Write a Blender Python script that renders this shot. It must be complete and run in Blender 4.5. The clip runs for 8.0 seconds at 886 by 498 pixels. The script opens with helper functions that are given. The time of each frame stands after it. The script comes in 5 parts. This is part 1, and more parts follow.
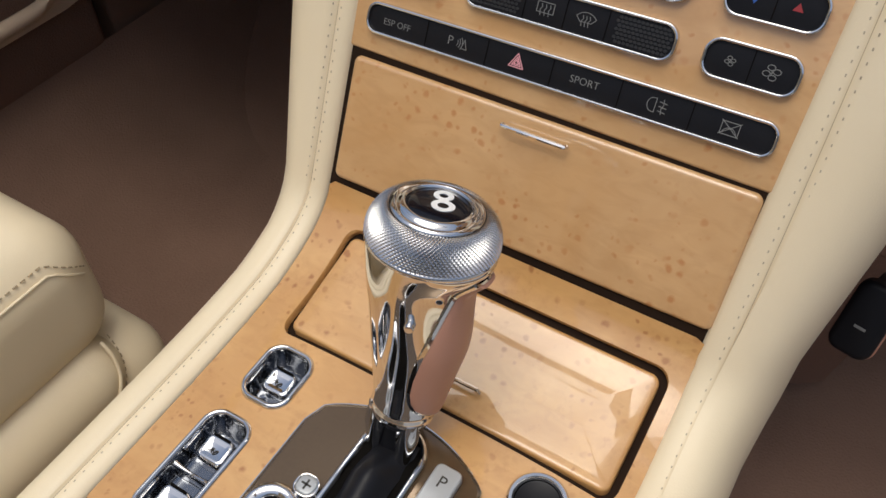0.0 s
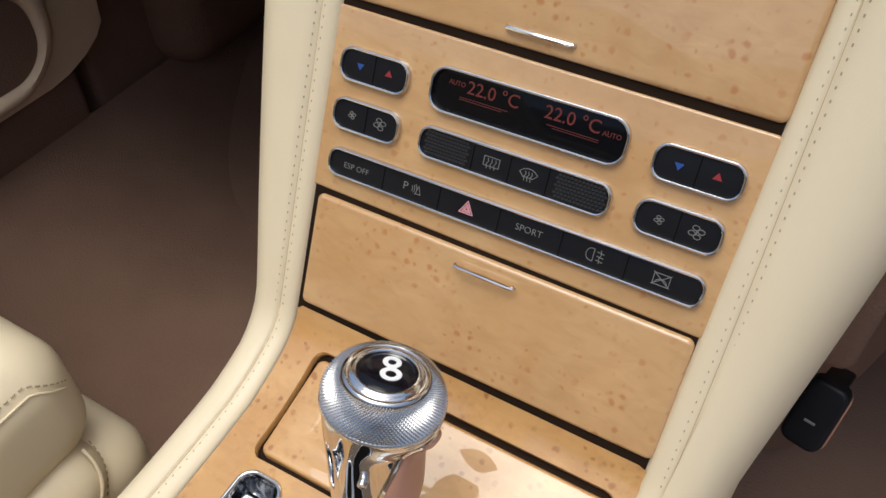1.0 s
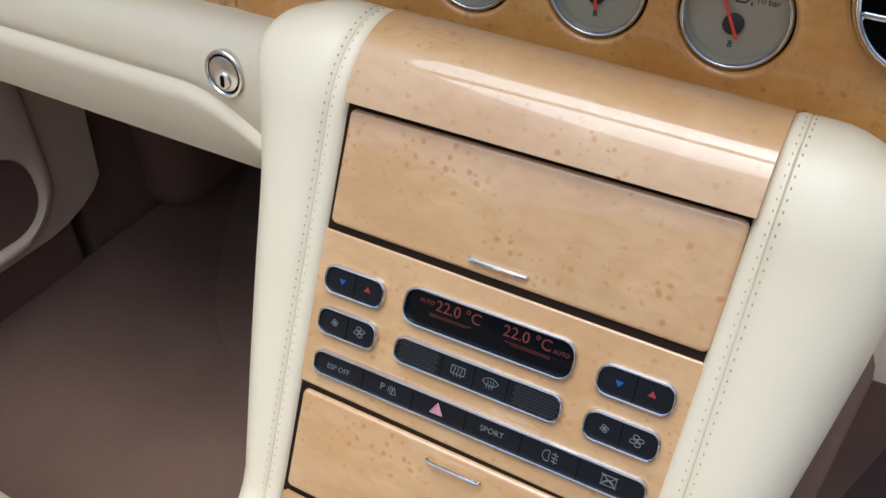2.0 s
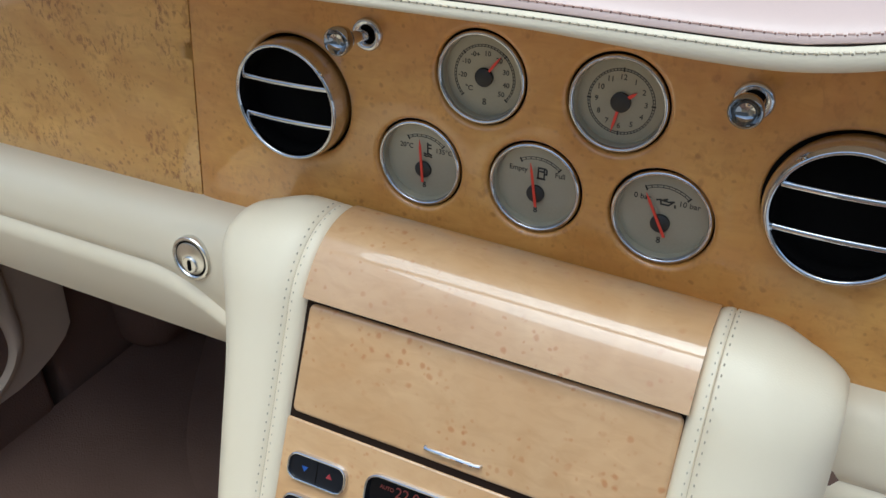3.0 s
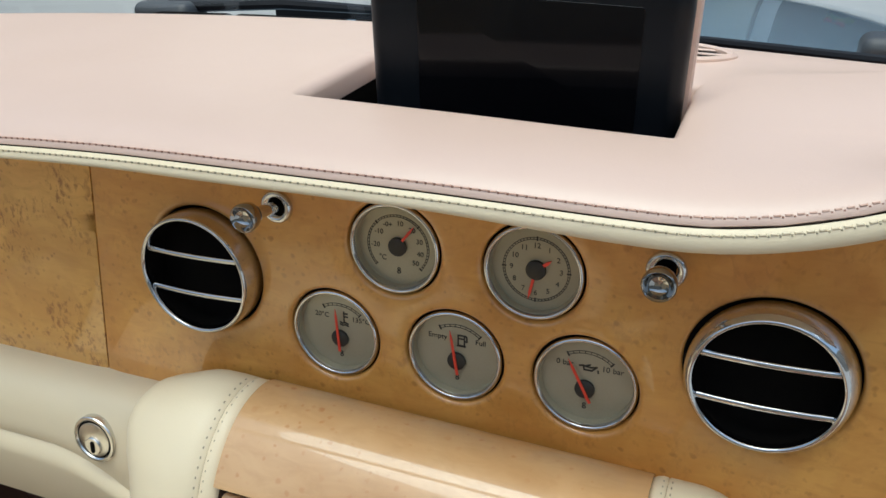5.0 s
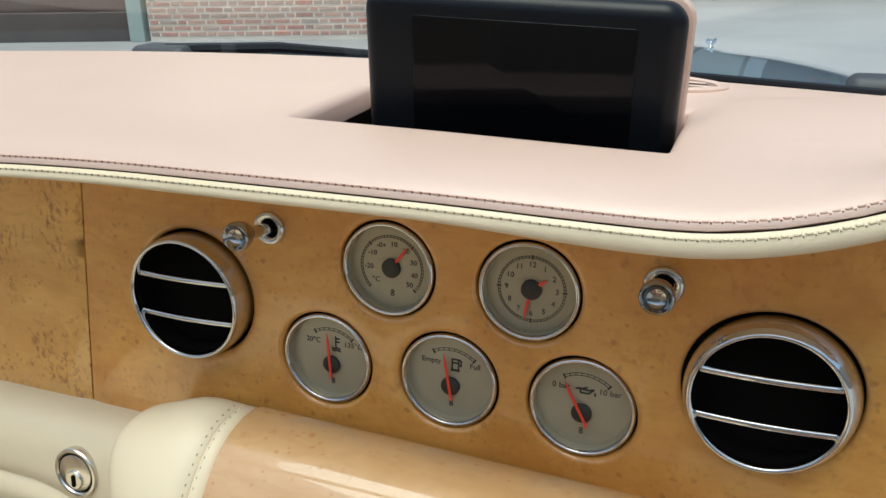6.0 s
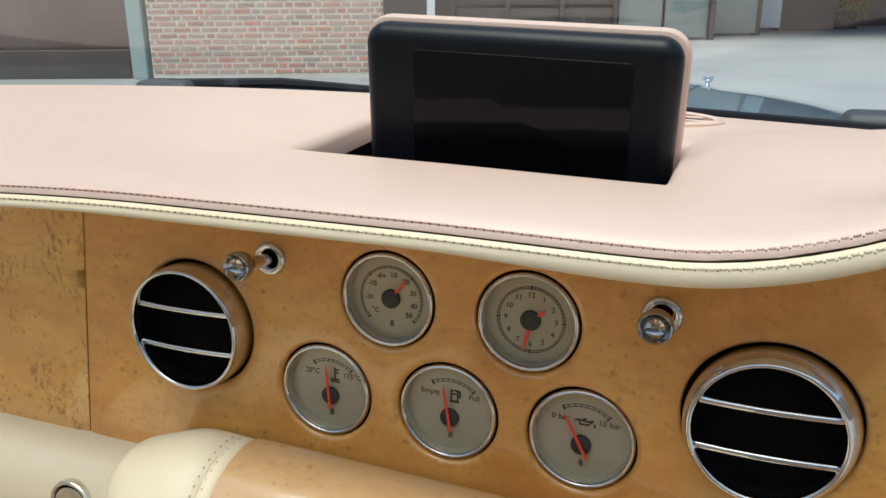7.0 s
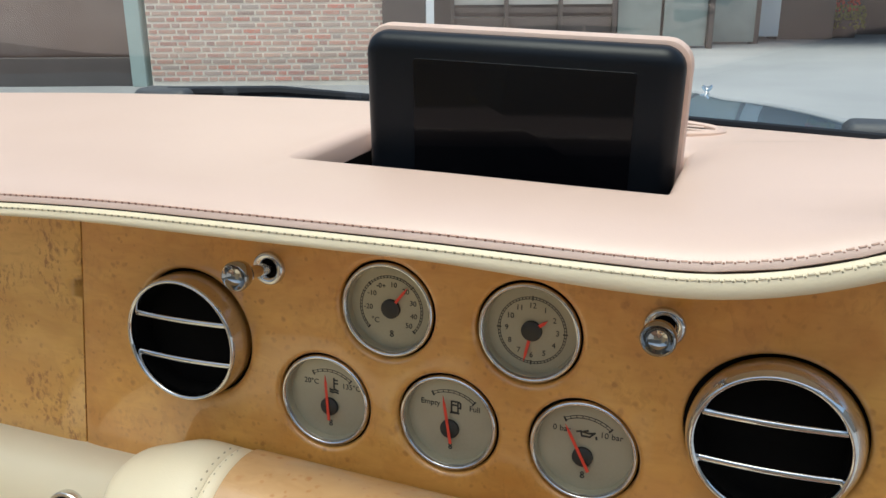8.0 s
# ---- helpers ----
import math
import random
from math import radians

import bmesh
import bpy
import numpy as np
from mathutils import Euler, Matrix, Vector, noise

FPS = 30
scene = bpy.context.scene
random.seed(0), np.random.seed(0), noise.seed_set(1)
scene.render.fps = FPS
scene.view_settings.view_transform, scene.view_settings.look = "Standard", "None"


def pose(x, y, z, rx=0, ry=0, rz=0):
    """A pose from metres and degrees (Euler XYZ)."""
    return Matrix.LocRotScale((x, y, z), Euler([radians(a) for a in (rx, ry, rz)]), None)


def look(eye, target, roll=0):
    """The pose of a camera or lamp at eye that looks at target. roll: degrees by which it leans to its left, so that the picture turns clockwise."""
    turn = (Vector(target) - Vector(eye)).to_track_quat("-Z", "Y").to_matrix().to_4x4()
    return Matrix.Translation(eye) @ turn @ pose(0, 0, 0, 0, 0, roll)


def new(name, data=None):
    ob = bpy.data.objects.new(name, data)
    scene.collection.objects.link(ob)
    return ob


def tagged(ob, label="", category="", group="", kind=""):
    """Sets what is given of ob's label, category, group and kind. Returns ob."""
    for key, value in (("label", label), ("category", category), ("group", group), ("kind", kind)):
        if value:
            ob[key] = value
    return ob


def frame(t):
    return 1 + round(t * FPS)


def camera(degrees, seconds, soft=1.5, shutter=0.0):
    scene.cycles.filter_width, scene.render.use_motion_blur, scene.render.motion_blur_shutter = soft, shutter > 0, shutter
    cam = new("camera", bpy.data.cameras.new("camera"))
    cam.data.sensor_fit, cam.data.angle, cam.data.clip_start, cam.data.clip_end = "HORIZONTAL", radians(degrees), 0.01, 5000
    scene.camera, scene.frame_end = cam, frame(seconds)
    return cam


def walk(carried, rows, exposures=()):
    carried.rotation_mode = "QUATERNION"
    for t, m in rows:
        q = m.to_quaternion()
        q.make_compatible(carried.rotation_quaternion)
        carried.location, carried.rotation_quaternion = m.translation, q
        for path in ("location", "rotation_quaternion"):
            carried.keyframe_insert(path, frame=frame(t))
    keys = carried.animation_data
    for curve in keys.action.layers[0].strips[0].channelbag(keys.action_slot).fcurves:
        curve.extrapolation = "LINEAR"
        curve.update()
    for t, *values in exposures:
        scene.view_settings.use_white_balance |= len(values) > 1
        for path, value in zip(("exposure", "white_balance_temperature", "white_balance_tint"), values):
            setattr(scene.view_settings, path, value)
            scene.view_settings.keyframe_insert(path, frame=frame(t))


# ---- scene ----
from mathutils import geometry

cam = camera(56.8, 8.0)
PATH = [
    (0, (0.123, -0.426, 0.916), (-0.59, 0.712, -0.567), -1.0),
    (0.5, (0.121, -0.41, 0.942), (-0.598, 0.741, -0.528), -1.2),
    (1, (0.127, -0.396, 0.972), (-0.591, 0.783, -0.475), -1.4),
    (1.5, (0.127, -0.392, 1.014), (-0.609, 0.855, -0.366), -1.2),
    (2, (0.133, -0.392, 1.049), (-0.627, 0.95, -0.224), -0.6),
    (2.2, (0.135, -0.391, 1.059), (-0.64, 0.988, -0.164), -0.6),
    (3.3, (0.141, -0.37, 1.114), (-0.624, 1.16, 0.078), -1.4),
    (3.5, (0.141, -0.365, 1.117), (-0.616, 1.188, 0.109), -1.4),
    (4, (0.141, -0.353, 1.125), (-0.585, 1.25, 0.174), -1.4),
    (4.5, (0.139, -0.346, 1.129), (-0.554, 1.298, 0.224), -1.3),
    (6, (0.137, -0.353, 1.102), (-0.541, 1.394, 0.402), -0.7),
    (6.5, (0.14, -0.354, 1.098), (-0.544, 1.41, 0.448), -0.6),
    (7, (0.138, -0.356, 1.1), (-0.548, 1.419, 0.484), -0.5),
    (7.5, (0.136, -0.354, 1.1), (-0.549, 1.426, 0.496), -0.5),
    (8, (0.136, -0.353, 1.1), (-0.549, 1.428, 0.502), -0.4),
]
walk(cam, [(t, look(eye, target, roll)) for t, eye, target, roll in PATH],
     exposures=[(0, -0.06, 6200, 6), (1, 0.15, 6000, 4), (2, 0.45, 5180, 3), (3.5, 0.30, 5080, -4), (4.5, 0.33, 5420, -5), (6, 0.46, 5830, -5), (8, 0.50, 5830, -4)])


# ---- daylight over the open car ----
world = bpy.data.worlds.new("sky")
scene.world = world
world.use_nodes = True
wn = world.node_tree.nodes
sky = wn.new("ShaderNodeTexSky")
sky.sky_type = "NISHITA"
sky.sun_disc = False
sky.sun_elevation, sky.sun_rotation = radians(80), radians(180)
sky.air_density, sky.dust_density, sky.ozone_density = 1.0, 5.0, 0.6
wn["Background"].inputs["Strength"].default_value = 0.15
world.node_tree.links.new(sky.outputs[0], wn["Background"].inputs["Color"])
sun = new("sun", bpy.data.lights.new("sun", "SUN"))
sun.data.energy, sun.data.angle, sun.data.color = 1.5, radians(44), (1.0, 0.94, 0.86)
sun.matrix_world = look((0, 0, 0), (0.10, 0.18, -0.97))


# ---- materials ----
def material(name):
    m = bpy.data.materials.new(name)
    m.use_nodes = True
    nt = m.node_tree
    return m, nt, nt.nodes["Principled BSDF"]


def noise_node(nt, scale, detail=4, rough=0.55, stretch=None, dist=0.0):
    tc = nt.nodes.new("ShaderNodeTexCoord")
    n = nt.nodes.new("ShaderNodeTexNoise")
    n.inputs["Scale"].default_value, n.inputs["Detail"].default_value = scale, detail
    n.inputs["Roughness"].default_value, n.inputs["Distortion"].default_value = rough, dist
    out = tc.outputs["Object"]
    if stretch:
        mp = nt.nodes.new("ShaderNodeMapping")
        mp.inputs["Scale"].default_value = stretch
        nt.links.new(out, mp.inputs["Vector"])
        out = mp.outputs["Vector"]
    nt.links.new(out, n.inputs["Vector"])
    return n.outputs["Fac"]


def ramp(nt, fac, lo, hi):
    r = nt.nodes.new("ShaderNodeMapRange")
    r.inputs["From Min"].default_value, r.inputs["From Max"].default_value = lo, hi
    nt.links.new(fac, r.inputs["Value"])
    return r.outputs["Result"]


def mixed(nt, fac, a, b):
    m = nt.nodes.new("ShaderNodeMix")
    m.data_type = "RGBA"
    for key, v in ((6, a), (7, b)):
        if isinstance(v, tuple):
            m.inputs[key].default_value = (*v, 1)
        else:
            nt.links.new(v, m.inputs[key])
    if isinstance(fac, float):
        m.inputs[0].default_value = fac
    else:
        nt.links.new(fac, m.inputs[0])
    return m.outputs[2]


def bumped(nt, p, fac, strength, distance=0.001, into="Normal"):
    b = nt.nodes.new("ShaderNodeBump")
    b.inputs["Strength"].default_value, b.inputs["Distance"].default_value = strength, distance
    nt.links.new(fac, b.inputs["Height"])
    nt.links.new(b.outputs["Normal"], p.inputs[into])


def surf(name, c1, c2, big, small, rough=0.5, metal=0.0, bump=0.15, dist=0.0004, coat=0.0, rvar=0.06, spec=0.5):
    """Two colours mixed by a broad and a fine noise, with fine relief."""
    m, nt, p = material(name)
    a = ramp(nt, noise_node(nt, big, 3), 0.3, 0.7)
    f = noise_node(nt, small, 4)
    mean = tuple((u + v) / 2 for u, v in zip(c1, c2))
    col = mixed(nt, a, c1, mixed(nt, ramp(nt, f, 0.3, 0.7), c2, mean))
    nt.links.new(col, p.inputs["Base Color"])
    r = nt.nodes.new("ShaderNodeMapRange")
    r.inputs["To Min"].default_value, r.inputs["To Max"].default_value = max(rough - rvar, 0.01), rough + rvar
    nt.links.new(f, r.inputs["Value"])
    nt.links.new(r.outputs["Result"], p.inputs["Roughness"])
    p.inputs["Metallic"].default_value = metal
    p.inputs["Coat Weight"].default_value = coat
    p.inputs["Coat Roughness"].default_value = 0.04
    p.inputs["Specular IOR Level"].default_value = spec
    if bump:
        bumped(nt, p, f, bump, dist)
    return m


def times(nt, a, b):
    m = nt.nodes.new("ShaderNodeMath")
    m.operation = "MULTIPLY"
    for k, v in enumerate((a, b)):
        if isinstance(v, float):
            m.inputs[k].default_value = v
        else:
            nt.links.new(v, m.inputs[k])
    return m.outputs[0]


def burr(name, c1, c2, speck, dots, strokes):
    """Lacquered pale burr veneer: cloudy figure, loose groups of small eyes, short curled strokes."""
    m, nt, p = material(name)
    base = mixed(nt, ramp(nt, noise_node(nt, 8, 4, 0.6, (1, 1, 1.3), 1.2), 0.32, 0.70), c1, c2)
    base = mixed(nt, times(nt, ramp(nt, noise_node(nt, 22, 3, 0.5, None, 0.8), 0.52, 0.80), 0.6), base, tuple(min(1.15 * v, 0.9) for v in c1))
    base = mixed(nt, times(nt, ramp(nt, noise_node(nt, 120, 3, 0.6, (0.40, 1.0, 1.15), 0.8), 0.42, 0.76), 0.5), base, tuple(0.86 * v for v in c2))
    tc = nt.nodes.new("ShaderNodeTexCoord")
    wob = nt.nodes.new("ShaderNodeTexNoise")
    wob.inputs["Scale"].default_value = 160
    nt.links.new(tc.outputs["Object"], wob.inputs["Vector"])
    ad = nt.nodes.new("ShaderNodeMixRGB")
    ad.blend_type = "ADD"
    ad.inputs[0].default_value = 0.004
    nt.links.new(tc.outputs["Object"], ad.inputs[1])
    nt.links.new(wob.outputs["Color"], ad.inputs[2])
    for scale, size, soft, where, amount in ((112, 0.25, 0.12, 17, dots), (175, 0.25, 0.11, 23, dots * 0.85)):
        v = nt.nodes.new("ShaderNodeTexVoronoi")
        v.inputs["Scale"].default_value = scale
        nt.links.new(ad.outputs[0], v.inputs["Vector"])
        eye = ramp(nt, v.outputs["Distance"], size, soft)
        group = ramp(nt, noise_node(nt, where, 3, 0.65), 0.45, 0.59)
        base = mixed(nt, times(nt, times(nt, eye, group), amount), base, speck)
    if strokes:
        st = ramp(nt, noise_node(nt, 230, 3, 0.6, (1.25, 1.0, 0.75), 0.5), 0.50, 0.64)
        group = ramp(nt, noise_node(nt, 30, 3, 0.6, (0.8, 1.0, 1.2), 0.6), 0.47, 0.58)
        base = mixed(nt, times(nt, times(nt, st, group), strokes), base, speck)
    nt.links.new(base, p.inputs["Base Color"])
    p.inputs["Roughness"].default_value = 0.38
    p.inputs["Coat Weight"].default_value = 1.0
    p.inputs["Coat Roughness"].default_value = 0.02
    p.inputs["Coat IOR"].default_value = 1.5
    bumped(nt, p, noise_node(nt, 30, 2), 0.02, 0.001, "Coat Normal")
    return m


def plain(name, c, rough=0.4, metal=0.0, coat=0.0, glow=0.0):
    m, nt, p = material(name)
    p.inputs["Base Color"].default_value = (*c, 1)
    p.inputs["Roughness"].default_value, p.inputs["Metallic"].default_value = rough, metal
    p.inputs["Coat Weight"].default_value = coat
    if glow:
        p.inputs["Emission Color"].default_value = (*c, 1)
        p.inputs["Emission Strength"].default_value = glow
    return m


def leather(name, c1, c2, rough=0.42, spec=0.4):
    m, nt, p = material(name)
    a = ramp(nt, noise_node(nt, 6, 3), 0.3, 0.7)
    nt.links.new(mixed(nt, a, c1, c2), p.inputs["Base Color"])
    p.inputs["Roughness"].default_value = rough
    p.inputs["Specular IOR Level"].default_value = spec
    tc = nt.nodes.new("ShaderNodeTexCoord")
    v = nt.nodes.new("ShaderNodeTexVoronoi")
    v.inputs["Scale"].default_value = 1100
    nt.links.new(tc.outputs["Object"], v.inputs["Vector"])
    soft = noise_node(nt, 22, 4, 0.55, None, 0.6)
    mad = nt.nodes.new("ShaderNodeMath")
    mad.operation = "MULTIPLY_ADD"
    mad.inputs[1].default_value = 9.0
    nt.links.new(soft, mad.inputs[0])
    nt.links.new(v.outputs["Distance"], mad.inputs[2])
    bumped(nt, p, mad.outputs[0], 0.12, 0.0003)
    return m


WOOD = burr("burr_veneer", (0.585, 0.364, 0.172), (0.51, 0.282, 0.108), (0.44, 0.185, 0.054), 0.80, 0.0)
WOOD_RICH = burr("burr_veneer_figured", (0.72, 0.372, 0.082), (0.58, 0.244, 0.043), (0.30, 0.105, 0.020), 0.50, 0.22)
WOOD_DENSE = burr("burr_veneer_mottled", (0.78, 0.455, 0.122), (0.63, 0.315, 0.068), (0.27, 0.090, 0.016), 0.65, 0.72)
WOOD_DECK = burr("burr_veneer_deck", (0.59, 0.345, 0.130), (0.50, 0.255, 0.080), (0.32, 0.125, 0.034), 0.85, 0.18)
CREAM = leather("cream_leather", (0.755, 0.645, 0.455), (0.72, 0.605, 0.41))
PINK = leather("tan_leather", (0.635, 0.455, 0.365), (0.60, 0.423, 0.333), 0.40, 0.75)
TAN = leather("grip_leather", (0.44, 0.235, 0.165), (0.40, 0.205, 0.14))
CARPET = surf("brown_carpet", (0.225, 0.140, 0.102), (0.166, 0.102, 0.074), 5, 420, 0.95, bump=0.6, dist=0.002, spec=0.1)
CHROME = surf("chrome", (0.68, 0.675, 0.67), (0.61, 0.605, 0.60), 20, 300, 0.06, 1.0, bump=0.0, rvar=0.03)
SATIN = surf("satin_metal", (0.72, 0.70, 0.66), (0.62, 0.60, 0.56), 40, 500, 0.25, 1.0, bump=0.02)
# Chrome darkened in colour to hold the dim cabin's reflection in the knobs.
CHROME_DARK = surf("chrome_dark_reflection", (0.42, 0.40, 0.375), (0.36, 0.345, 0.325), 20, 300, 0.07, 1.0, bump=0.0, rvar=0.03)
KNURL = surf("knurled_metal", (0.62, 0.62, 0.62), (0.52, 0.52, 0.53), 60, 500, 0.20, 1.0, bump=0.0)
BLACK = surf("black_plastic", (0.008, 0.008, 0.010), (0.012, 0.012, 0.014), 15, 900, 0.40, bump=0.05, spec=0.18)
BLACK_SOFT = surf("soft_black_casing", (0.005, 0.006, 0.008), (0.007, 0.009, 0.012), 15, 900, 0.34, bump=0.04, spec=0.2)
# Near-black colour stands in for deep shade inside openings, grooves and slots.
VOID = surf("black_recess_shade", (0.004, 0.0035, 0.003), (0.006, 0.005, 0.004), 30, 300, 0.9, bump=0.0, spec=0.05)
# Dark brown that paints the shade seen in narrow gaps.
GAP_SHADE = surf("brown_shadow_gap", (0.022, 0.012, 0.007), (0.015, 0.009, 0.005), 30, 300, 0.8, bump=0.0, spec=0.1)
GLASSY = surf("black_screen_glass", (0.003, 0.003, 0.004), (0.005, 0.005, 0.006), 10, 200, 0.08, bump=0.0, rvar=0.02, spec=0.18)
FACE = surf("gauge_face", (0.41, 0.362, 0.242), (0.35, 0.307, 0.202), 20, 700, 0.35, 0.15, bump=0.02, coat=0.35)
INK = plain("dial_print", (0.035, 0.030, 0.022), 0.6)
RED = plain("needle_red", (0.75, 0.06, 0.03), 0.4)
DIAMOND = plain("diamond_texture", (0.019, 0.019, 0.020), 0.5)
ICON = plain("icon_print", (0.21, 0.21, 0.20), 0.5)
BLUE = plain("blue_print", (0.02, 0.075, 0.30), 0.5)
REDP = plain("red_print", (0.28, 0.025, 0.03), 0.5)
SCALE_RED = plain("display_scale", (0.085, 0.012, 0.010), 0.5)
PINKP = plain("hazard_print", (0.75, 0.35, 0.38), 0.5)
GLOW = plain("display_glow", (0.13, 0.018, 0.012), 0.5, glow=0.05)
WHITE = plain("white_enamel", (0.80, 0.80, 0.78), 0.3, coat=0.5)
GREYBTN = surf("grey_button", (0.42, 0.43, 0.43), (0.36, 0.37, 0.37), 30, 300, 0.35, 0.3, bump=0.02)
SMOKED = surf("smoked_chrome", (0.27, 0.28, 0.30), (0.20, 0.21, 0.23), 40, 400, 0.12, 1.0, bump=0.0)
BRONZE = surf("bronze_plate", (0.15, 0.100, 0.054), (0.12, 0.078, 0.042), 20, 500, 0.14, 0.5, bump=0.02, coat=0.4)
THREAD = plain("thread_tan", (0.34, 0.26, 0.155), 0.8)
DOORHIDE = leather("door_leather", (0.70, 0.55, 0.39), (0.65, 0.50, 0.345))
THREAD_HOLE = plain("stitch_holes", (0.40, 0.33, 0.23), 0.9)
# Darker seam colours, this one and the brown, paint shade in creases and holes.
SHADE_OLIVE = plain("seam_shade_olive", (0.30, 0.26, 0.17), 0.9)
THREAD_PINK = plain("thread_pink", (0.62, 0.40, 0.31), 0.7)
SHADE_BROWN = plain("seam_shade_brown", (0.26, 0.13, 0.09), 0.8)
DEMIST = surf("demister_plastic", (0.15, 0.155, 0.165), (0.12, 0.125, 0.135), 8, 200, 0.5, bump=0.1)
RUBBER = surf("scuttle_rubber", (0.035, 0.036, 0.040), (0.05, 0.052, 0.056), 8, 200, 0.55, bump=0.1)
# Blue-grey paint lightened to pale blue: the sky's reflection is in the colour.
PAINT_SKY = surf("car_paint_sky_reflection", (0.33, 0.44, 0.55), (0.29, 0.40, 0.51), 3, 400, 0.25, 0.2, bump=0.0, coat=1.0)


# ---- mesh builders ----
def thing(name, m, label, category, group="", kind=""):
    ob = new(name)
    ob.matrix_world = m
    ob.empty_display_size = 0.02
    return tagged(ob, label, category, group, kind)


def finish(bm, mat, name, sharp=38):
    bmesh.ops.recalc_face_normals(bm, faces=bm.faces)
    me = bpy.data.meshes.new(name)
    bm.to_mesh(me)
    bm.free()
    me.materials.append(mat)
    me.polygons.foreach_set("use_smooth", [True] * len(me.polygons))
    me.set_sharp_from_angle(angle=radians(sharp))
    return me


def part(name, bm, mat, parent, label="", at=None, sharp=38):
    ob = new(name, finish(bm, mat, name, sharp))
    ob.parent = parent
    if at is not None:
        ob.matrix_basis = at
    return tagged(ob, label)


def solo(name, bm, mat, label, category="", kind="", group="", at=None, sharp=38):
    ob = new(name, finish(bm, mat, name, sharp))
    if at is not None:
        ob.matrix_world = at
    return tagged(ob, label, category, group, kind)


def sheet(fn, nu, nv, thick=0.0, skip=None):
    """A surface fn(u, v), u and v from 0 to 1, given thickness to its back."""
    bm = bmesh.new()
    P = [[Vector(fn(i / nu, j / nv)) for j in range(nv + 1)] for i in range(nu + 1)]

    def nrm(i, j):
        a = P[min(i + 1, nu)][j] - P[max(i - 1, 0)][j]
        b = P[i][min(j + 1, nv)] - P[i][max(j - 1, 0)]
        return a.cross(b).normalized()

    F = [[bm.verts.new(p) for p in row] for row in P]
    for i in range(nu):
        for j in range(nv):
            bm.faces.new((F[i][j], F[i + 1][j], F[i + 1][j + 1], F[i][j + 1]))
    if thick:
        B = [[bm.verts.new(P[i][j] - nrm(i, j) * thick) for j in range(nv + 1)] for i in range(nu + 1)]
        for i in range(nu):
            for j in range(nv):
                bm.faces.new((B[i][j], B[i][j + 1], B[i + 1][j + 1], B[i + 1][j]))
        rim = [(i, 0) for i in range(nu)] + [(nu, j) for j in range(nv)] + [(i, nv) for i in range(nu, 0, -1)] + [(0, j) for j in range(nv, 0, -1)]
        for (a, b), (c, d) in zip(rim, rim[1:] + rim[:1]):
            bm.faces.new((F[a][b], B[a][b], B[c][d], F[c][d]))
    return bm


def rrect(w, h, r, inset=0.0, seg=6, cx=0.0, cy=0.0):
    w, h, r = w / 2 - inset, h / 2 - inset, max(r - inset, 0.0002)
    r = min(r, w, h)
    out = []
    for k, (sx, sy) in enumerate(((1, 1), (-1, 1), (-1, -1), (1, -1))):
        for i in range(seg + 1):
            a = radians(90 * k + 90 * i / seg)
            out.append((cx + sx * (w - r) + r * math.cos(a), cy + sy * (h - r) + r * math.sin(a)))
    return out


def stack(levels, close=True, bm=None, fn=None):
    """Rings of equal length joined one to the next; levels hold 3D points."""
    bm = bm or bmesh.new()
    rings = [[bm.verts.new(fn(p) if fn else p) for p in lev] for lev in levels]
    for a, b in zip(rings, rings[1:]):
        n = len(a)
        for i in range(n):
            bm.faces.new((a[i], a[(i + 1) % n], b[(i + 1) % n], b[i]))
    if close:
        bm.faces.new(rings[0][::-1])
        bm.faces.new(rings[-1])
    return bm


def pad_box(w, h, d, r, bev, seg=6, n=4, z0=0.0, bm=None, cx=0.0, cy=0.0):
    """A rounded tablet: w by h in plan with corner radius r, from z0 up by d, top edge rounded by bev."""
    lev = [[(x, y, z0) for x, y in rrect(w, h, r, 0, seg, cx, cy)]]
    for i in range(n + 1):
        a = radians(90 * i / n)
        lev.append([(x, y, z0 + d - bev + bev * math.sin(a)) for x, y in rrect(w, h, r, bev * (1 - math.cos(a)), seg, cx, cy)])
    return stack(lev, True, bm)


def frame_ring(w, h, r, t, d, bev, z0=0.0, seg=6):
    """A closed rim round a tablet's outline, t wide and d high, rounded on top."""
    lev = []
    for ins, z in ((0, z0), (0, z0 + d - bev), (bev * 0.3, z0 + d - bev * 0.3), (bev, z0 + d), (t - bev, z0 + d), (t - bev * 0.3, z0 + d - bev * 0.3), (t, z0 + d - bev), (t, z0)):
        lev.append([(x, y, z) for x, y in rrect(w, h, r, ins, seg)])
    bm = stack(lev, False)
    return bm


def lathe(prof, n=48, bm=None, squash=1.0):
    bm = bm or bmesh.new()
    rings = []
    for r, z in prof:
        if r < 1e-6:
            rings.append([bm.verts.new((0, 0, z))])
        else:
            rings.append([bm.verts.new((r * math.cos(2 * math.pi * i / n), squash * r * math.sin(2 * math.pi * i / n), z)) for i in range(n)])
    for a, b in zip(rings, rings[1:]):
        if len(a) == 1 and len(b) == 1:
            continue
        for i in range(n):
            j = (i + 1) % n
            if len(a) == 1:
                bm.faces.new((a[0], b[j], b[i]))
            elif len(b) == 1:
                bm.faces.new((a[i], a[j], b[0]))
            else:
                bm.faces.new((a[i], a[j], b[j], b[i]))
    return bm


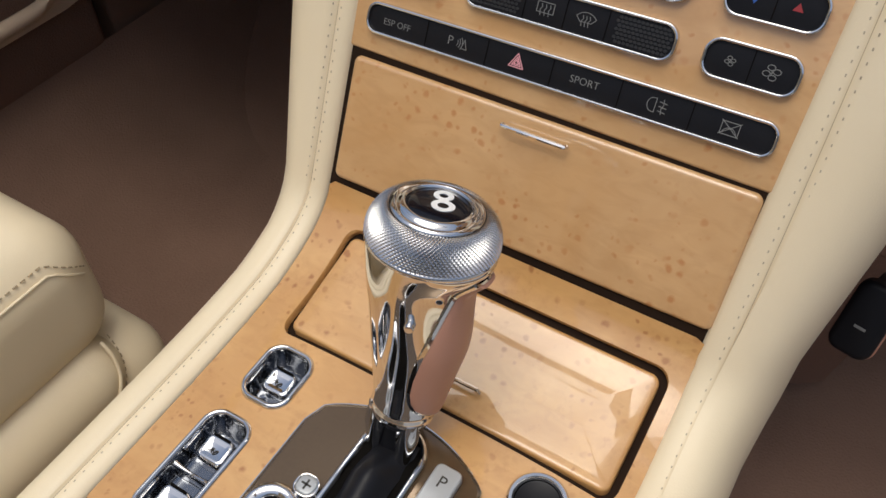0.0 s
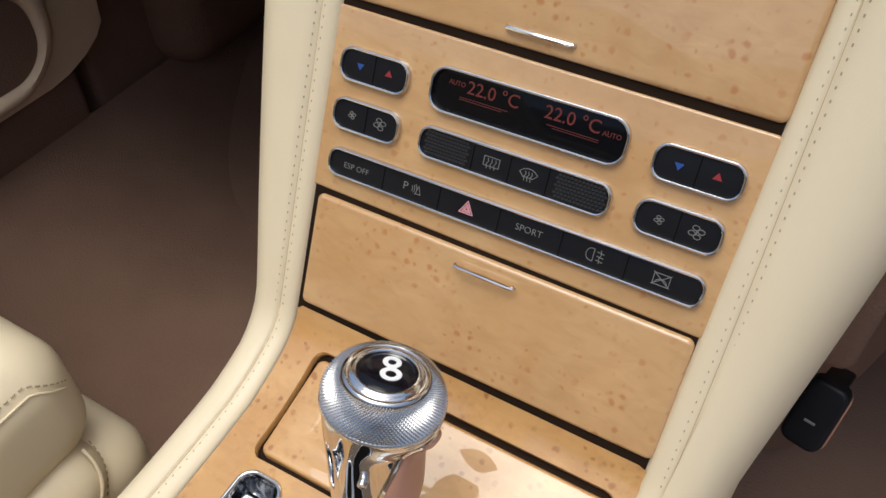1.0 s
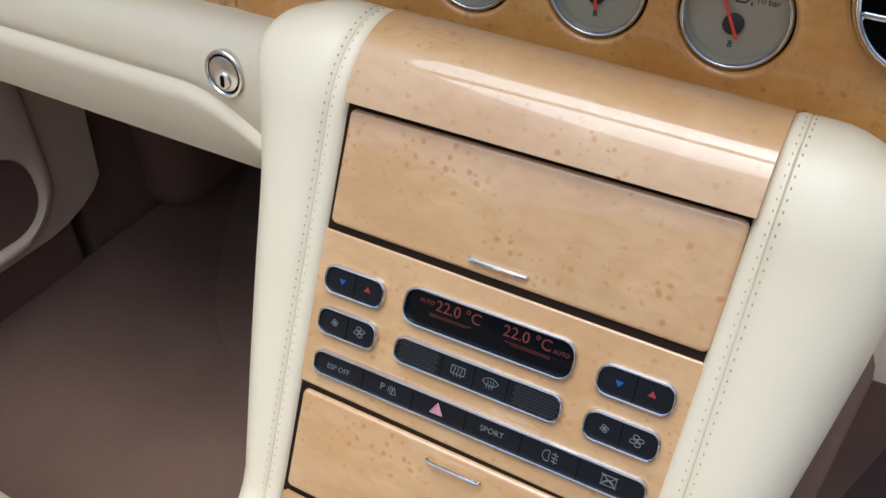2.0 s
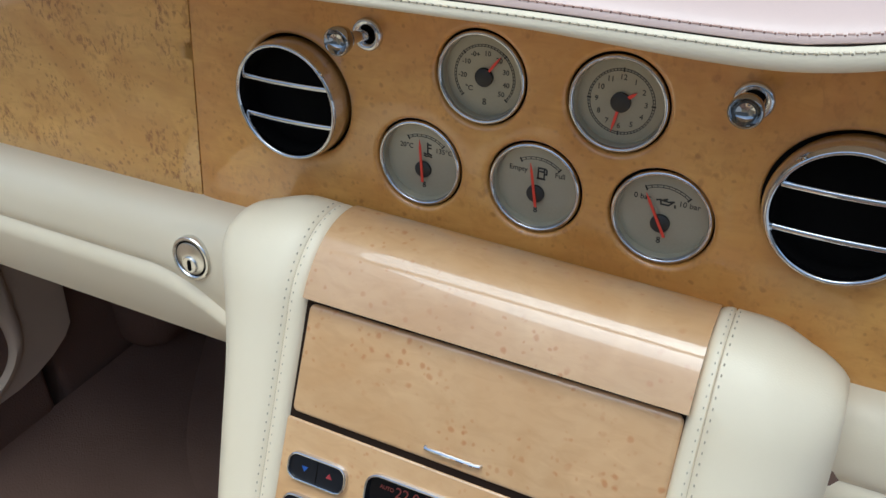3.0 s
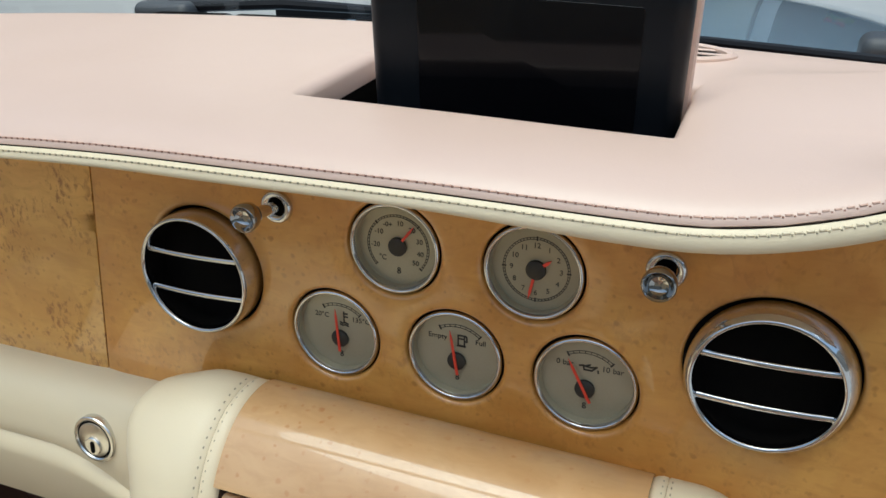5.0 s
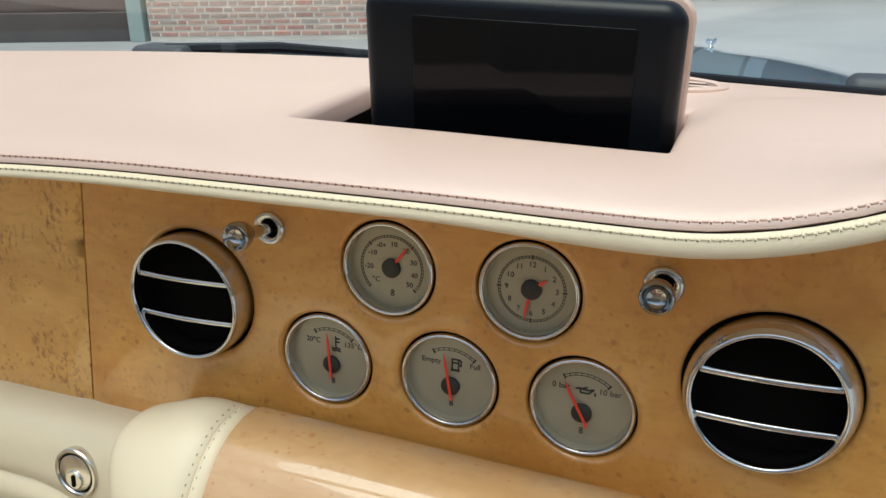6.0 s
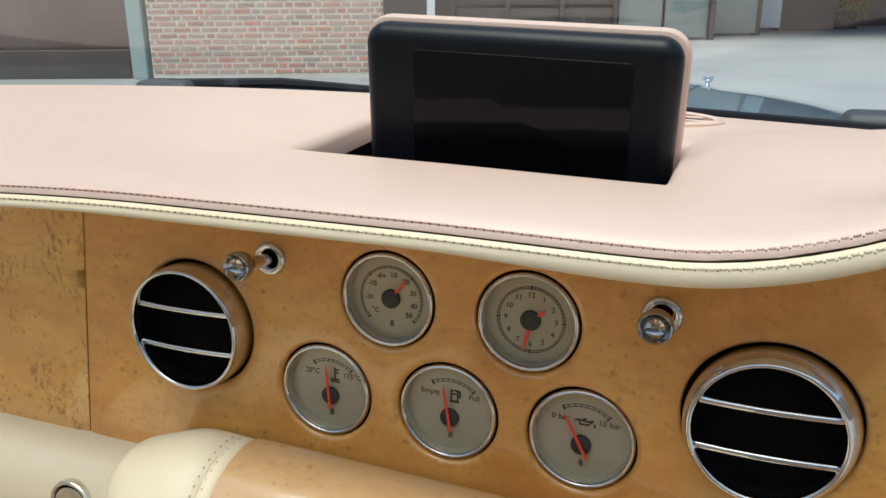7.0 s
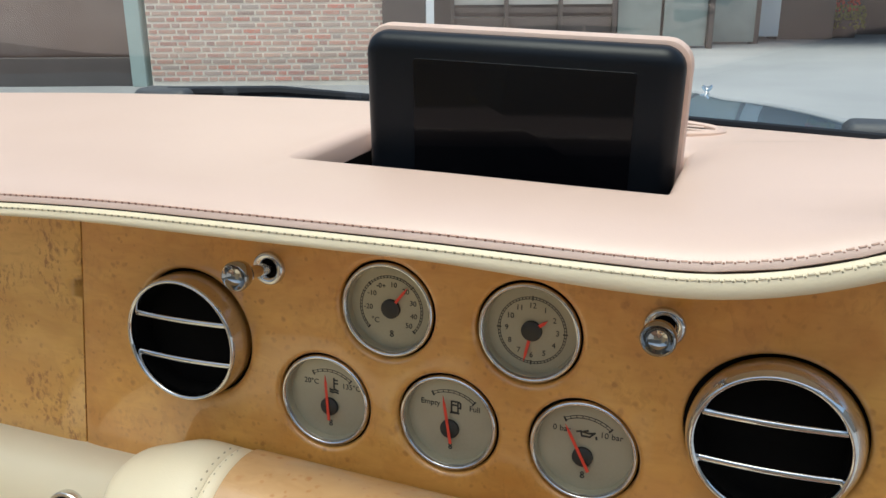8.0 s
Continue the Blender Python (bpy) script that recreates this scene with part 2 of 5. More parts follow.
def tube(pts, r, n=8, bm=None, taper=None):
    bm = bm or bmesh.new()
    pts = [Vector(p) for p in pts]
    rings = []
    for k, p in enumerate(pts):
        t = (pts[min(k + 1, len(pts) - 1)] - pts[max(k - 1, 0)]).normalized()
        up = Vector((0, 0, 1)) if abs(t.z) < 0.9 else Vector((1, 0, 0))
        a = t.cross(up).normalized()
        b = t.cross(a)
        rr = r * (taper[k] if taper else 1)
        rings.append([bm.verts.new(p + a * rr * math.cos(2 * math.pi * i / n) + b * rr * math.sin(2 * math.pi * i / n)) for i in range(n)])
    for a, b in zip(rings, rings[1:]):
        for i in range(n):
            bm.faces.new((a[i], a[(i + 1) % n], b[(i + 1) % n], b[i]))
    bm.faces.new(rings[0][::-1])
    bm.faces.new(rings[-1])
    return bm


def block(x0, x1, y0, y1, z0, z1, bev=0.0, bm=None):
    bm = bm or bmesh.new()
    made = bmesh.ops.create_cube(bm, size=1.0, matrix=Matrix.LocRotScale(((x0 + x1) / 2, (y0 + y1) / 2, (z0 + z1) / 2), None, (abs(x1 - x0), abs(y1 - y0), abs(z1 - z0))))
    if bev:
        edges = {e for v in made["verts"] for e in v.link_edges}
        bmesh.ops.bevel(bm, geom=list(edges), offset=bev, segments=4, affect="EDGES", profile=0.5)
    return bm


def ribbon(lines, w, z=0.0, bm=None, d=0.00025):
    """Thin raised strokes of width w along 2D polylines."""
    bm = bm or bmesh.new()
    for pts in lines:
        for (ax, ay), (bx, by) in zip(pts, pts[1:]):
            L = math.hypot(bx - ax, by - ay)
            if L < 1e-7:
                continue
            tx, ty = (bx - ax) / L, (by - ay) / L
            e = w * 0.35
            ax2, ay2, bx2, by2 = ax - tx * e, ay - ty * e, bx + tx * e, by + ty * e
            nx, ny = -ty * w / 2, tx * w / 2
            lo = [(ax2 + nx, ay2 + ny), (ax2 - nx, ay2 - ny), (bx2 - nx, by2 - ny), (bx2 + nx, by2 + ny)]
            stack([[(x, y, z) for x, y in lo], [(x, y, z + d) for x, y in lo]], True, bm)
    return bm


def arc(cx, cy, r, a0, a1, n=10, sx=1.0):
    return [(cx + sx * r * math.cos(radians(a0 + (a1 - a0) * i / n)), cy + r * math.sin(radians(a0 + (a1 - a0) * i / n))) for i in range(n + 1)]


def lettering(s, size, x=0.0, y=0.0, z=0.0, bm=None, turn=0.0, bold=0.0):
    bm = bm or bmesh.new()
    cu = bpy.data.curves.new("text", "FONT")
    cu.body, cu.size, cu.align_x, cu.align_y = s, size, "CENTER", "CENTER"
    cu.extrude, cu.offset = 0.00012, bold
    cu.resolution_u = 3
    ob = bpy.data.objects.new("text", cu)
    me = ob.to_mesh()
    me.transform(pose(x, y, z, 0, 0, turn))
    bm.from_mesh(me)
    ob.to_mesh_clear()
    bpy.data.objects.remove(ob)
    bpy.data.curves.remove(cu)
    return bm


def twin_ring(size, w, z, bm=None, d=0.00025):
    """A plain badge figure in one piece: two stacked round loops."""
    bm = bm or bmesh.new()
    t = w / size
    outer = arc(0.05, 0.25, 0.25, 90, -62, 10, 1.12) + arc(0.06, -0.25, 0.27, 62, -90, 10, 1.2) + arc(0.06, -0.25, 0.27, -98, -242, 10, 1.2) + arc(0.05, 0.25, 0.25, 242, 98, 10, 1.12)
    loops = [outer, arc(0.05, 0.25, 0.25 - 0.62 * t, 0, 345, 14, 1.12), arc(0.06, -0.25, 0.27 - 0.62 * t, 0, 345, 14, 1.2)]
    pts, links = [], []
    for lp in loops:
        k = len(pts)
        pts += [Vector(p) * size for p in lp]
        links += [(k + i, k + (i + 1) % len(lp)) for i in range(len(lp))]
    vs, _, fs, _, _, _ = geometry.delaunay_2d_cdt(pts, links, [], 1, 1e-7)
    top = [bm.verts.new((p.x, p.y, z + d)) for p in vs]
    holes = [(0.05 * size, 0.25 * size, 1.12 * (0.25 - 0.62 * t) * size, (0.25 - 0.62 * t) * size), (0.06 * size, -0.25 * size, 1.2 * (0.27 - 0.62 * t) * size, (0.27 - 0.62 * t) * size)]
    for f in fs:
        c = sum((vs[k] for k in f), Vector((0, 0))) / len(f)
        if all(((c.x - a) / rx) ** 2 + ((c.y - b) / ry) ** 2 > 0.97 for a, b, rx, ry in holes):
            bm.faces.new([top[k] for k in f])
    made = bmesh.ops.extrude_face_region(bm, geom=[f for f in bm.faces])
    bmesh.ops.translate(bm, verts=[v for v in made["geom"] if isinstance(v, bmesh.types.BMVert)], vec=(0, 0, -d))
    return bm


def stitches(pts, normals, length, width, gap, lift=0.0004, bm=None):
    """Short raised threads along a 3D path, one after another."""
    bm = bm or bmesh.new()
    pts = [Vector(p) for p in pts]
    run, nextat = 0.0, 0.0
    for k in range(len(pts) - 1):
        seg = pts[k + 1] - pts[k]
        L = seg.length
        if L < 1e-9:
            continue
        t = seg / L
        while nextat < run + L:
            p = pts[k] + t * (nextat - run)
            n = Vector(normals[k]).normalized()
            s = t.cross(n).normalized()
            c = p + n * lift
            top = [c + t * (length / 2 * a) + s * (width / 2 * b) + n * (width * 0.3) for a, b in ((-0.7, 0.6), (-0.7, -0.6), (0.7, -0.6), (0.7, 0.6))]
            low = [c + t * (length / 2 * a) + s * (width / 2 * b) - n * (width * 0.5) for a, b in ((-1, 1), (-1, -1), (1, -1), (1, 1))]
            stack([low, top], True, bm)
            nextat += length + gap
        run += L
    return bm


def smooth_path(keys, n):
    """A Catmull-Rom curve through the keys, sampled evenly by key."""
    K = [Vector(k) for k in keys]
    out = []
    m = len(K) - 1
    for i in range(n + 1):
        u = m * i / n
        k = min(int(u), m - 1)
        f = u - k
        p0, p1, p2, p3 = K[max(k - 1, 0)], K[k], K[k + 1], K[min(k + 2, m)]
        out.append(0.5 * ((2 * p1) + (p2 - p0) * f + (2 * p0 - 5 * p1 + 4 * p2 - p3) * f * f + (3 * p1 - p0 - 3 * p2 + p3) * f ** 3))
    return out


def ease(v, lo, hi):
    k = min(max((v - lo) / (hi - lo), 0), 1)
    return k * k * (3 - 2 * k)


# ---- the console's side outline, y and z, from the fascia down to the deck ----
XC = 0.004
SPINE = [(-0.006, 0.8425), (-0.0175, 0.8528), (-0.030, 0.8560), (-0.046, 0.8535), (-0.0605, 0.8445), (-0.0735, 0.829), (-0.0835, 0.809), (-0.120, 0.7372), (-0.155, 0.6683), (-0.1815, 0.616),
        (-0.190, 0.604), (-0.206, 0.595), (-0.232, 0.589), (-0.270, 0.585), (-0.320, 0.583), (-0.400, 0.582), (-0.520, 0.582)]
OUT = smooth_path([(a, b, 0) for a, b in SPINE], 240)
ARC = [0.0]
for p, q in zip(OUT, OUT[1:]):
    ARC.append(ARC[-1] + (q - p).length)


def outline(s):
    """Point (y, z) and outward normal (y, z) at the way s along the outline."""
    s = min(max(s, 0.0), ARC[-1] - 1e-6)
    k = int(np.searchsorted(ARC, s, side="right")) - 1
    f = (s - ARC[k]) / max(ARC[k + 1] - ARC[k], 1e-9)
    p = OUT[k].lerp(OUT[k + 1], f)
    t = (OUT[min(k + 2, 240)] - OUT[max(k - 1, 0)]).normalized()
    n = (t.y, -t.x)
    if n[0] > 0.05 and n[1] < 0.2:
        n = (-n[0], -n[1])
    if n[1] < 0:
        n = (-n[0], -n[1])
    return p.x, p.y, n[0], n[1]


def way_at(z=None, y=None):
    for s, p in zip(ARC, OUT):
        if (z is not None and p.y <= z and s > 0.045) or (y is not None and p.x <= y):
            return s
    return ARC[-1]


S_END = ARC[-1]
S_LIP = way_at(z=0.8285)
S_BEND = way_at(z=0.613)


def half(s):
    """Half the width of the wood at the way s."""
    k = min(max((s - S_LIP) / (S_BEND - S_LIP), 0), 1)
    return 0.1085 - 0.004 * k


def lip_dip(u, s):
    """The lip's rear edge runs a little lower towards the driver."""
    k = min(max(1 - s / 0.070, 0), 1)
    return 0.0034 * (1 + min(u / 0.108, 1.0)) * k * k * (3 - 2 * k)


def deck(u, s, lift=0.0):
    """Point over the outline; u metres across from the centre."""
    y, z, ny, nz = outline(s)
    drop = 0.008 * min(max((s - S_BEND) / 0.06, 0), 1) * (abs(u) / 0.105) ** 3
    return (XC + u, y + ny * (lift - drop), z + nz * (lift - drop) - lip_dip(u, s))


PANEL = Matrix(((1, 0, 0, XC), (0, 0.4528, -0.8916, -0.0748), (0, 0.8916, 0.4528, 0.8262), (0, 0, 0, 1)))


def on_panel(x, v, lift=0.0):
    """Pose on the sloping face: x from the car's centre, v metres down the slope."""
    return PANEL @ pose(x - XC, -v, lift)


# ---- centre console ----
console = thing("centre_console", pose(0, 0, 0), "burr-veneered centre console with cream leather bolsters", "console")
part("wood_lip", sheet(lambda u, v: deck((2 * u - 1) * half(0), S_LIP * (0.0 + v) if v < 0.999 else S_LIP), 24, 24, 0.006), WOOD, console, "rounded burr-veneer lip under the fascia")
# Dark sheet behind the fronts; its colour is the shade in their joints.
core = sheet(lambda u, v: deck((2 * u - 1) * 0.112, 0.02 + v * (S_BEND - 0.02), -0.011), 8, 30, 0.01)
part("drawer_gap_shade", core, GAP_SHADE, console, "dark sheet standing in for shade behind the drawer fronts")


def drawer(name, x0, x1, v0, v1, hx, hv, turn, proud, label):
    w, h = x1 - x0, v1 - v0
    d = part(name, pad_box(w, h, 0.012, 0.004, 0.0028, n=5, z0=-0.0115), WOOD, console, label, on_panel((x0 + x1) / 2, (v0 + v1) / 2, 0.001) @ Matrix.Rotation(turn, 4, "Z"))
    hb = tube([(-0.0164, 0, 0), (-0.0158, 0, 0.0018), (-0.0135, 0, 0.0024), (0.0135, 0, 0.0024), (0.0158, 0, 0.0018), (0.0164, 0, 0)], 0.0011, 8)
    part("handle", hb, CHROME, d, "slim chrome pull bar", pose(hx - (x0 + x1) / 2, (v0 + v1) / 2 - hv, proud))
    return d


drawer("upper_drawer_front", -0.1025, 0.1110, 0.0002, 0.0655, 0.0013, 0.0582, 0.003, 0.0005, "closed burr-veneer flap with chrome pull")
drawer("lower_drawer_front", -0.0990, 0.1085, 0.1672, 0.2335, 0.0055, 0.1748, 0.009, 0.0035, "closed burr-veneer drawer front with chrome pull")

# deck with a lidded tray: a ring of veneer round a rounded opening
LID_X, LID_W, LID_R = 0.0105, 0.174, 0.0048
S0, S1 = S_BEND - 0.0025, S_END
L0, L1 = way_at(y=-0.2015) - 0.0040, way_at(y=-0.2545)


def resample(pts, n):
    """n points evenly along a closed 2D outline."""
    P = [Vector(p) for p in pts] + [Vector(pts[0])]
    ways = [0.0]
    for p, q in zip(P, P[1:]):
        ways.append(ways[-1] + (q - p).length)
    out = []
    for i in range(n):
        w = ways[-1] * i / n
        k = max(int(np.searchsorted(ways, w, side="right")) - 1, 0)
        f = (w - ways[k]) / max(ways[k + 1] - ways[k], 1e-9)
        out.append(P[k].lerp(P[k + 1], f))
    return out


S_MID = L1 + 0.0062
cu, cs = LID_X - XC, (L0 + L1) / 2
hole = resample(rrect(LID_W + 0.0072, (L1 - L0) + 0.0072, LID_R + 0.0032, 0, 10), 160)
hw, hh = LID_W / 2 + 0.0036, (L1 - L0) / 2 + 0.0036
lv = []
for k in range(7):
    ring = []
    for p in hole:
        qx, qy = p.x / hw, p.y / hh
        m = max(abs(qx), abs(qy))
        qx, qy = qx / m, qy / m
        ou = qx * (half(S_BEND) - cu) if qx > 0 else qx * (half(S_BEND) + cu)
        os_ = qy * (S_MID - cs) if qy > 0 else qy * (cs - S0)
        f = k / 6
        ring.append((cu + p.x + (ou - p.x) * f, cs + p.y + (os_ - p.y) * f))
    lv.append(ring)
bm = bmesh.new()
down = [[deck(u, q, -0.010) for u, q in lv[0]], [deck(u, q, -0.0014) for u, q in lv[0]]]
lv[0] = [(u + (lv[1][i][0] - u) * 0.25, q + (lv[1][i][1] - q) * 0.25) for i, (u, q) in enumerate(lv[0])]
stack(down + [[deck(u, q) for u, q in r] for r in lv], False, bm)
# deck behind the lid: two switch wells are cut through it
WELLS = ((-0.0625 - XC, way_at(y=-0.2815), 0.0240, 0.0295), (-0.0657 - XC, way_at(y=-0.3345), 0.0232, 0.0570))
U_IN = -0.046
S_A, S_B = (WELLS[0][1] + WELLS[0][3] / 2 + WELLS[1][1] - WELLS[1][3] / 2) / 2, WELLS[1][1] + WELLS[1][3] / 2 + 0.006


def deck_patch(bm, u0, u1, s0, s1, well=None):
    if well is None:
        g = [[bm.verts.new(deck(u0 + (u1 - u0) * i / 14, s0 + (s1 - s0) * j / 14)) for j in range(15)] for i in range(15)]
        for i in range(14):
            for j in range(14):
                bm.faces.new((g[i][j], g[i + 1][j], g[i + 1][j + 1], g[i][j + 1]))
        return
    wu, ws_, ww, wh = well
    hole = resample(rrect(ww, wh, 0.0070, 0, 8), 96)
    levels = [[deck(wu + p.x, ws_ + p.y, -0.004) for p in hole]]
    for f in (0.0, 0.2, 0.5, 1.0):
        ring = []
        for p in hole:
            qx, qy = p.x / (ww / 2), p.y / (wh / 2)
            mm = max(abs(qx), abs(qy))
            ou = wu + p.x + (((u1 if qx > 0 else u0) - wu) * abs(qx / mm) - p.x) * f
            os_ = ws_ + p.y + (((s1 if qy > 0 else s0) - ws_) * abs(qy / mm) - p.y) * f
            ring.append(deck(ou, os_))
        levels.append(ring)
    stack(levels, False, bm)


HB = half(S_BEND)
deck_patch(bm, -HB, U_IN, S_MID, S_A, WELLS[0])
deck_patch(bm, -HB, U_IN, S_A, S_B, WELLS[1])
deck_patch(bm, -HB, U_IN, S_B, S1)
deck_patch(bm, U_IN, HB, S_MID, S1)
bmesh.ops.remove_doubles(bm, verts=bm.verts, dist=0.00005)
bk = bmesh.new()
for u0, u1, q0, q1 in ((-HB, HB, S_MID - 0.003, S_MID + 0.003), (-HB, U_IN, S_A - 0.0012, S_A + 0.0012), (-HB, U_IN, S_B - 0.002, S_B + 0.004), (U_IN - 0.002, U_IN + 0.003, S_MID, S1)):
    g = [[bk.verts.new(deck(u0 + (u1 - u0) * i / 12, q0 + (q1 - q0) * j / 12, -0.0006)) for j in range(13)] for i in range(13)]
    for i in range(12):
        for j in range(12):
            bk.faces.new((g[i][j], g[i + 1][j], g[i + 1][j + 1], g[i][j + 1]))
part("veneer_backing", bk, WOOD_DECK, console)
part("deck_panel", bm, WOOD_DECK, console, "curved burr-veneer deck round a tray lid")
bm = bmesh.new()
levels = [[deck(cu + x, cs + y, -0.008) for x, y in rrect(LID_W, L1 - L0, LID_R, 0, 10)]]
for ins_, lift in ((0, -0.001), (0.0004, 0.0004), (0.0011, 0.0010), (0.0020, 0.0012), (0.010, 0.0013), (0.022, 0.0013)):
    levels.append([deck(cu + x, cs + y, lift) for x, y in rrect(LID_W, L1 - L0, LID_R, ins_, 10)])
stack(levels, True, bm)
lid = part("tray_lid", bm, WOOD_DECK, console, "closed burr-veneer tray lid with chrome pull")
hy, hz = outline(way_at(y=-0.2415))[:2]
part("handle", tube([(-0.017, 0, 0.0), (-0.016, 0, 0.0022), (0.016, 0, 0.0022), (0.017, 0, 0.0)], 0.0011, 8), CHROME, lid, "slim chrome pull bar", pose(0.010, hy, hz + 0.0012, 8))
# Dark sheet under the lid, coloured as the shade in its joint.
part("tray_gap_shade", sheet(lambda u, v: deck(cu + (2 * u - 1) * 0.095, cs + (v - 0.5) * (L1 - L0 + 0.02), -0.0105), 6, 8, 0.006), GAP_SHADE, console)


# leather bolsters along both sides, with a twin-stitched seam
CROSS = [(0.0, -0.006), (0.0, -0.001), (0.04, 0.0018), (0.09, 0.0030), (0.14, 0.0036), (0.185, 0.0036), (0.200, 0.0024), (0.215, 0.0038), (0.28, 0.0046), (0.38, 0.0048), (0.48, 0.0040), (0.58, 0.0020),
         (0.68, -0.002), (0.77, -0.008), (0.85, -0.016), (0.92, -0.026), (0.97, -0.038), (1.0, -0.055), (1.0, -0.10), (1.0, -0.17)]


def girth(s):
    k = min(max((s - 0.06) / (S_BEND + 0.03 - 0.06), 0), 1)
    return 0.080 - 0.040 * k ** 1.3


def wide(side, s):
    """Width of the bolster; the driver's is a little narrower, above all at its head."""
    return girth(s) * (0.95 - 0.11 * (1 - ease(s, 0.05, 0.15)) if side > 0 else 1.0)


def bolster_point(side, s, a, h):
    g = wide(side, s)
    y, z, ny, nz = outline(s)
    drop = 0.008 * min(max((s - S_BEND) / 0.06, 0), 1)
    if h < 0 and 0 < a < 1:
        h *= 0.30 + 0.70 * ease(s, 0.05, 0.16)
    rise = h * (0.6 + 0.4 * g / 0.072) - drop
    if h < -0.02 and s < 0.05:
        _, _, my, mz = outline(0.05)
        y, z = y + (my - ny) * (rise + 0.02), z + (mz - nz) * (rise + 0.02)
    k = min(s / 0.06, 1)
    return (XC + side * (half(s) + (0.0006 if side < 0 else -0.0012) + a * g), y + ny * rise, z + nz * rise - ((-0.002 if side < 0 else -0.005) + (0.003 if side < 0 else 0.010) * a) * (1 - k) - lip_dip(side * 0.108, s))


def seam_at(side, s):
    """The seam keeps about a centimetre from the wood, as a share of the bolster."""
    return (0.0100 if side < 0 else 0.0085 + 0.0040 * ease(s, 0.05, 0.30)) / wide(side, s)


def bolster(side):
    n = 90
    def fn(u, v):
        k = min(int(u * (len(CROSS) - 1) + 1e-6), len(CROSS) - 1)
        a, h = CROSS[k]
        if 0.0 < a < 0.25:
            a *= seam_at(side, v * S_END) / 0.200
        return bolster_point(side, v * S_END, a, h)
    bm = sheet(fn, len(CROSS) - 1, n, 0.0)
    return bm


for side in (-1, 1):
    b = part("side_bolster", bolster(side), CREAM, console, "padded cream leather bolster with twin stitching", sharp=60)
    row = [0.06 + (S_END - 0.06) * i / 260 for i in range(-16, 261)]
    row = [s for s in row if s > 0.012]
    nrm = [(0.0, outline(s)[2], outline(s)[3]) for s in row]
    for off, h in ((-0.24, 0.0035), (0.24, 0.0041)):
        pts = [bolster_point(side, s, seam_at(side, s) * (1 + off), h) for s in row]
        part("stitching", stitches(pts, nrm, 0.0014, 0.0008, 0.0040, 0.00005), THREAD_HOLE, b, "row of dark stitch holes")
    part("seam", tube([bolster_point(side, s, seam_at(side, s), 0.0022) for s in row], 0.0005, 6), THREAD_HOLE, b, "thin dark seam")

# ---- climate control panel ----
climate = thing("climate_panel", PANEL, "burr-veneer climate panel with black chrome-rimmed controls", "control panel")
part("veneer_plate", pad_box(0.2190, 0.0952, 0.010, 0.003, 0.0016, n=4, z0=-0.0100, cx=-0.0015, cy=-0.1173), WOOD, climate, "lacquered burr-veneer plate")


CANT = radians(0.9)


def canted(x, v):
    """Pose of a control on the plate; the rows rise a little towards the driver."""
    return pose(x - XC, -v + CANT * (x + 0.08), 0) @ Matrix.Rotation(CANT, 4, "Z")


def pod(name, x, v, w, h, label):
    """A black control with a chrome rim; returns its body."""
    c = part(name, pad_box(w - 0.0018, h - 0.0018, 0.0022, h * 0.36, 0.0008, z0=-0.0005), BLACK, climate, label, canted(x, v))
    part("rim", frame_ring(w + 0.0004, h + 0.0004, h * 0.41, 0.0015, 0.0034, 0.0007, -0.0002), CHROME, c, "bright chrome rim")
    return c


def split(c, xs, h):
    for x in xs:
        part("button_joint", block(x - 0.0002, x + 0.0002, -h / 2, h / 2, 0.0012, 0.00195), VOID, c)


def fan_lines(cx, cy, r):
    out = []
    for k in range(4):
        a = 90 * k + 20
        px, py = cx + r * 0.55 * math.cos(radians(a)), cy + r * 0.55 * math.sin(radians(a))
        out.append([(cx, cy)] + [(px + r * 0.42 * math.cos(radians(a + t)), py + r * 0.30 * math.sin(radians(a + t))) for t in range(180, 541, 45)])
    return out


def tri(c, x, y, r, up, mat, name):
    pts = [(x + r * math.cos(radians(90 * up + 120 * k)), y + 0.9 * r * math.sin(radians(90 * up + 120 * k)), 0) for k in range(3)]
    part(name, stack([[(a, b, 0.0017) for a, b, _ in pts], [(a, b, 0.0019) for a, b, _ in pts]]), mat, c)


for side, x, fx in ((-1, -0.0781, -0.0777), (1, 0.0845, 0.0841)):
    c = pod("temperature_switch", x, 0.0960, 0.0395, 0.0168, "black rocker with blue and red arrows")
    split(c, (0.0,), 0.0145)
    tri(c, -0.0083, 0, 0.0024, -1, BLUE, "cooler_mark")
    tri(c, 0.0083, 0, 0.0024, 1, REDP, "warmer_mark")
    c = pod("fan_switch", fx, 0.1213, 0.0392, 0.0165, "black rocker with two fan symbols")
    split(c, (0.0,), 0.0143)
    part("low_fan_mark", ribbon(fan_lines(-0.0085, 0, 0.0023), 0.00026, 0.0017), ICON, c)
    part("high_fan_mark", ribbon(fan_lines(0.0082, 0, 0.0037), 0.00030, 0.0017), ICON, c)

display = part("display", pad_box(0.0975, 0.0195, 0.0012, 0.007, 0.0003, z0=-0.0006), GLASSY, climate, "black glass climate display with red digits", canted(0.0034, 0.0945))
part("rim", frame_ring(0.0995, 0.0222, 0.0085, 0.0014, 0.0034, 0.0006, -0.0002), CHROME, display, "bright chrome rim")
bm = lettering("22.0 \u00b0C", 0.0088, -0.0176, 0.0036, 0.0007)
lettering("22.0 \u00b0C", 0.0088, 0.0222, 0.0036, 0.0007, bm)
lettering("AUTO", 0.0032, -0.0366, 0.0042, 0.0007, bm)
lettering("AUTO", 0.0032, 0.0413, 0.0020, 0.0007, bm)
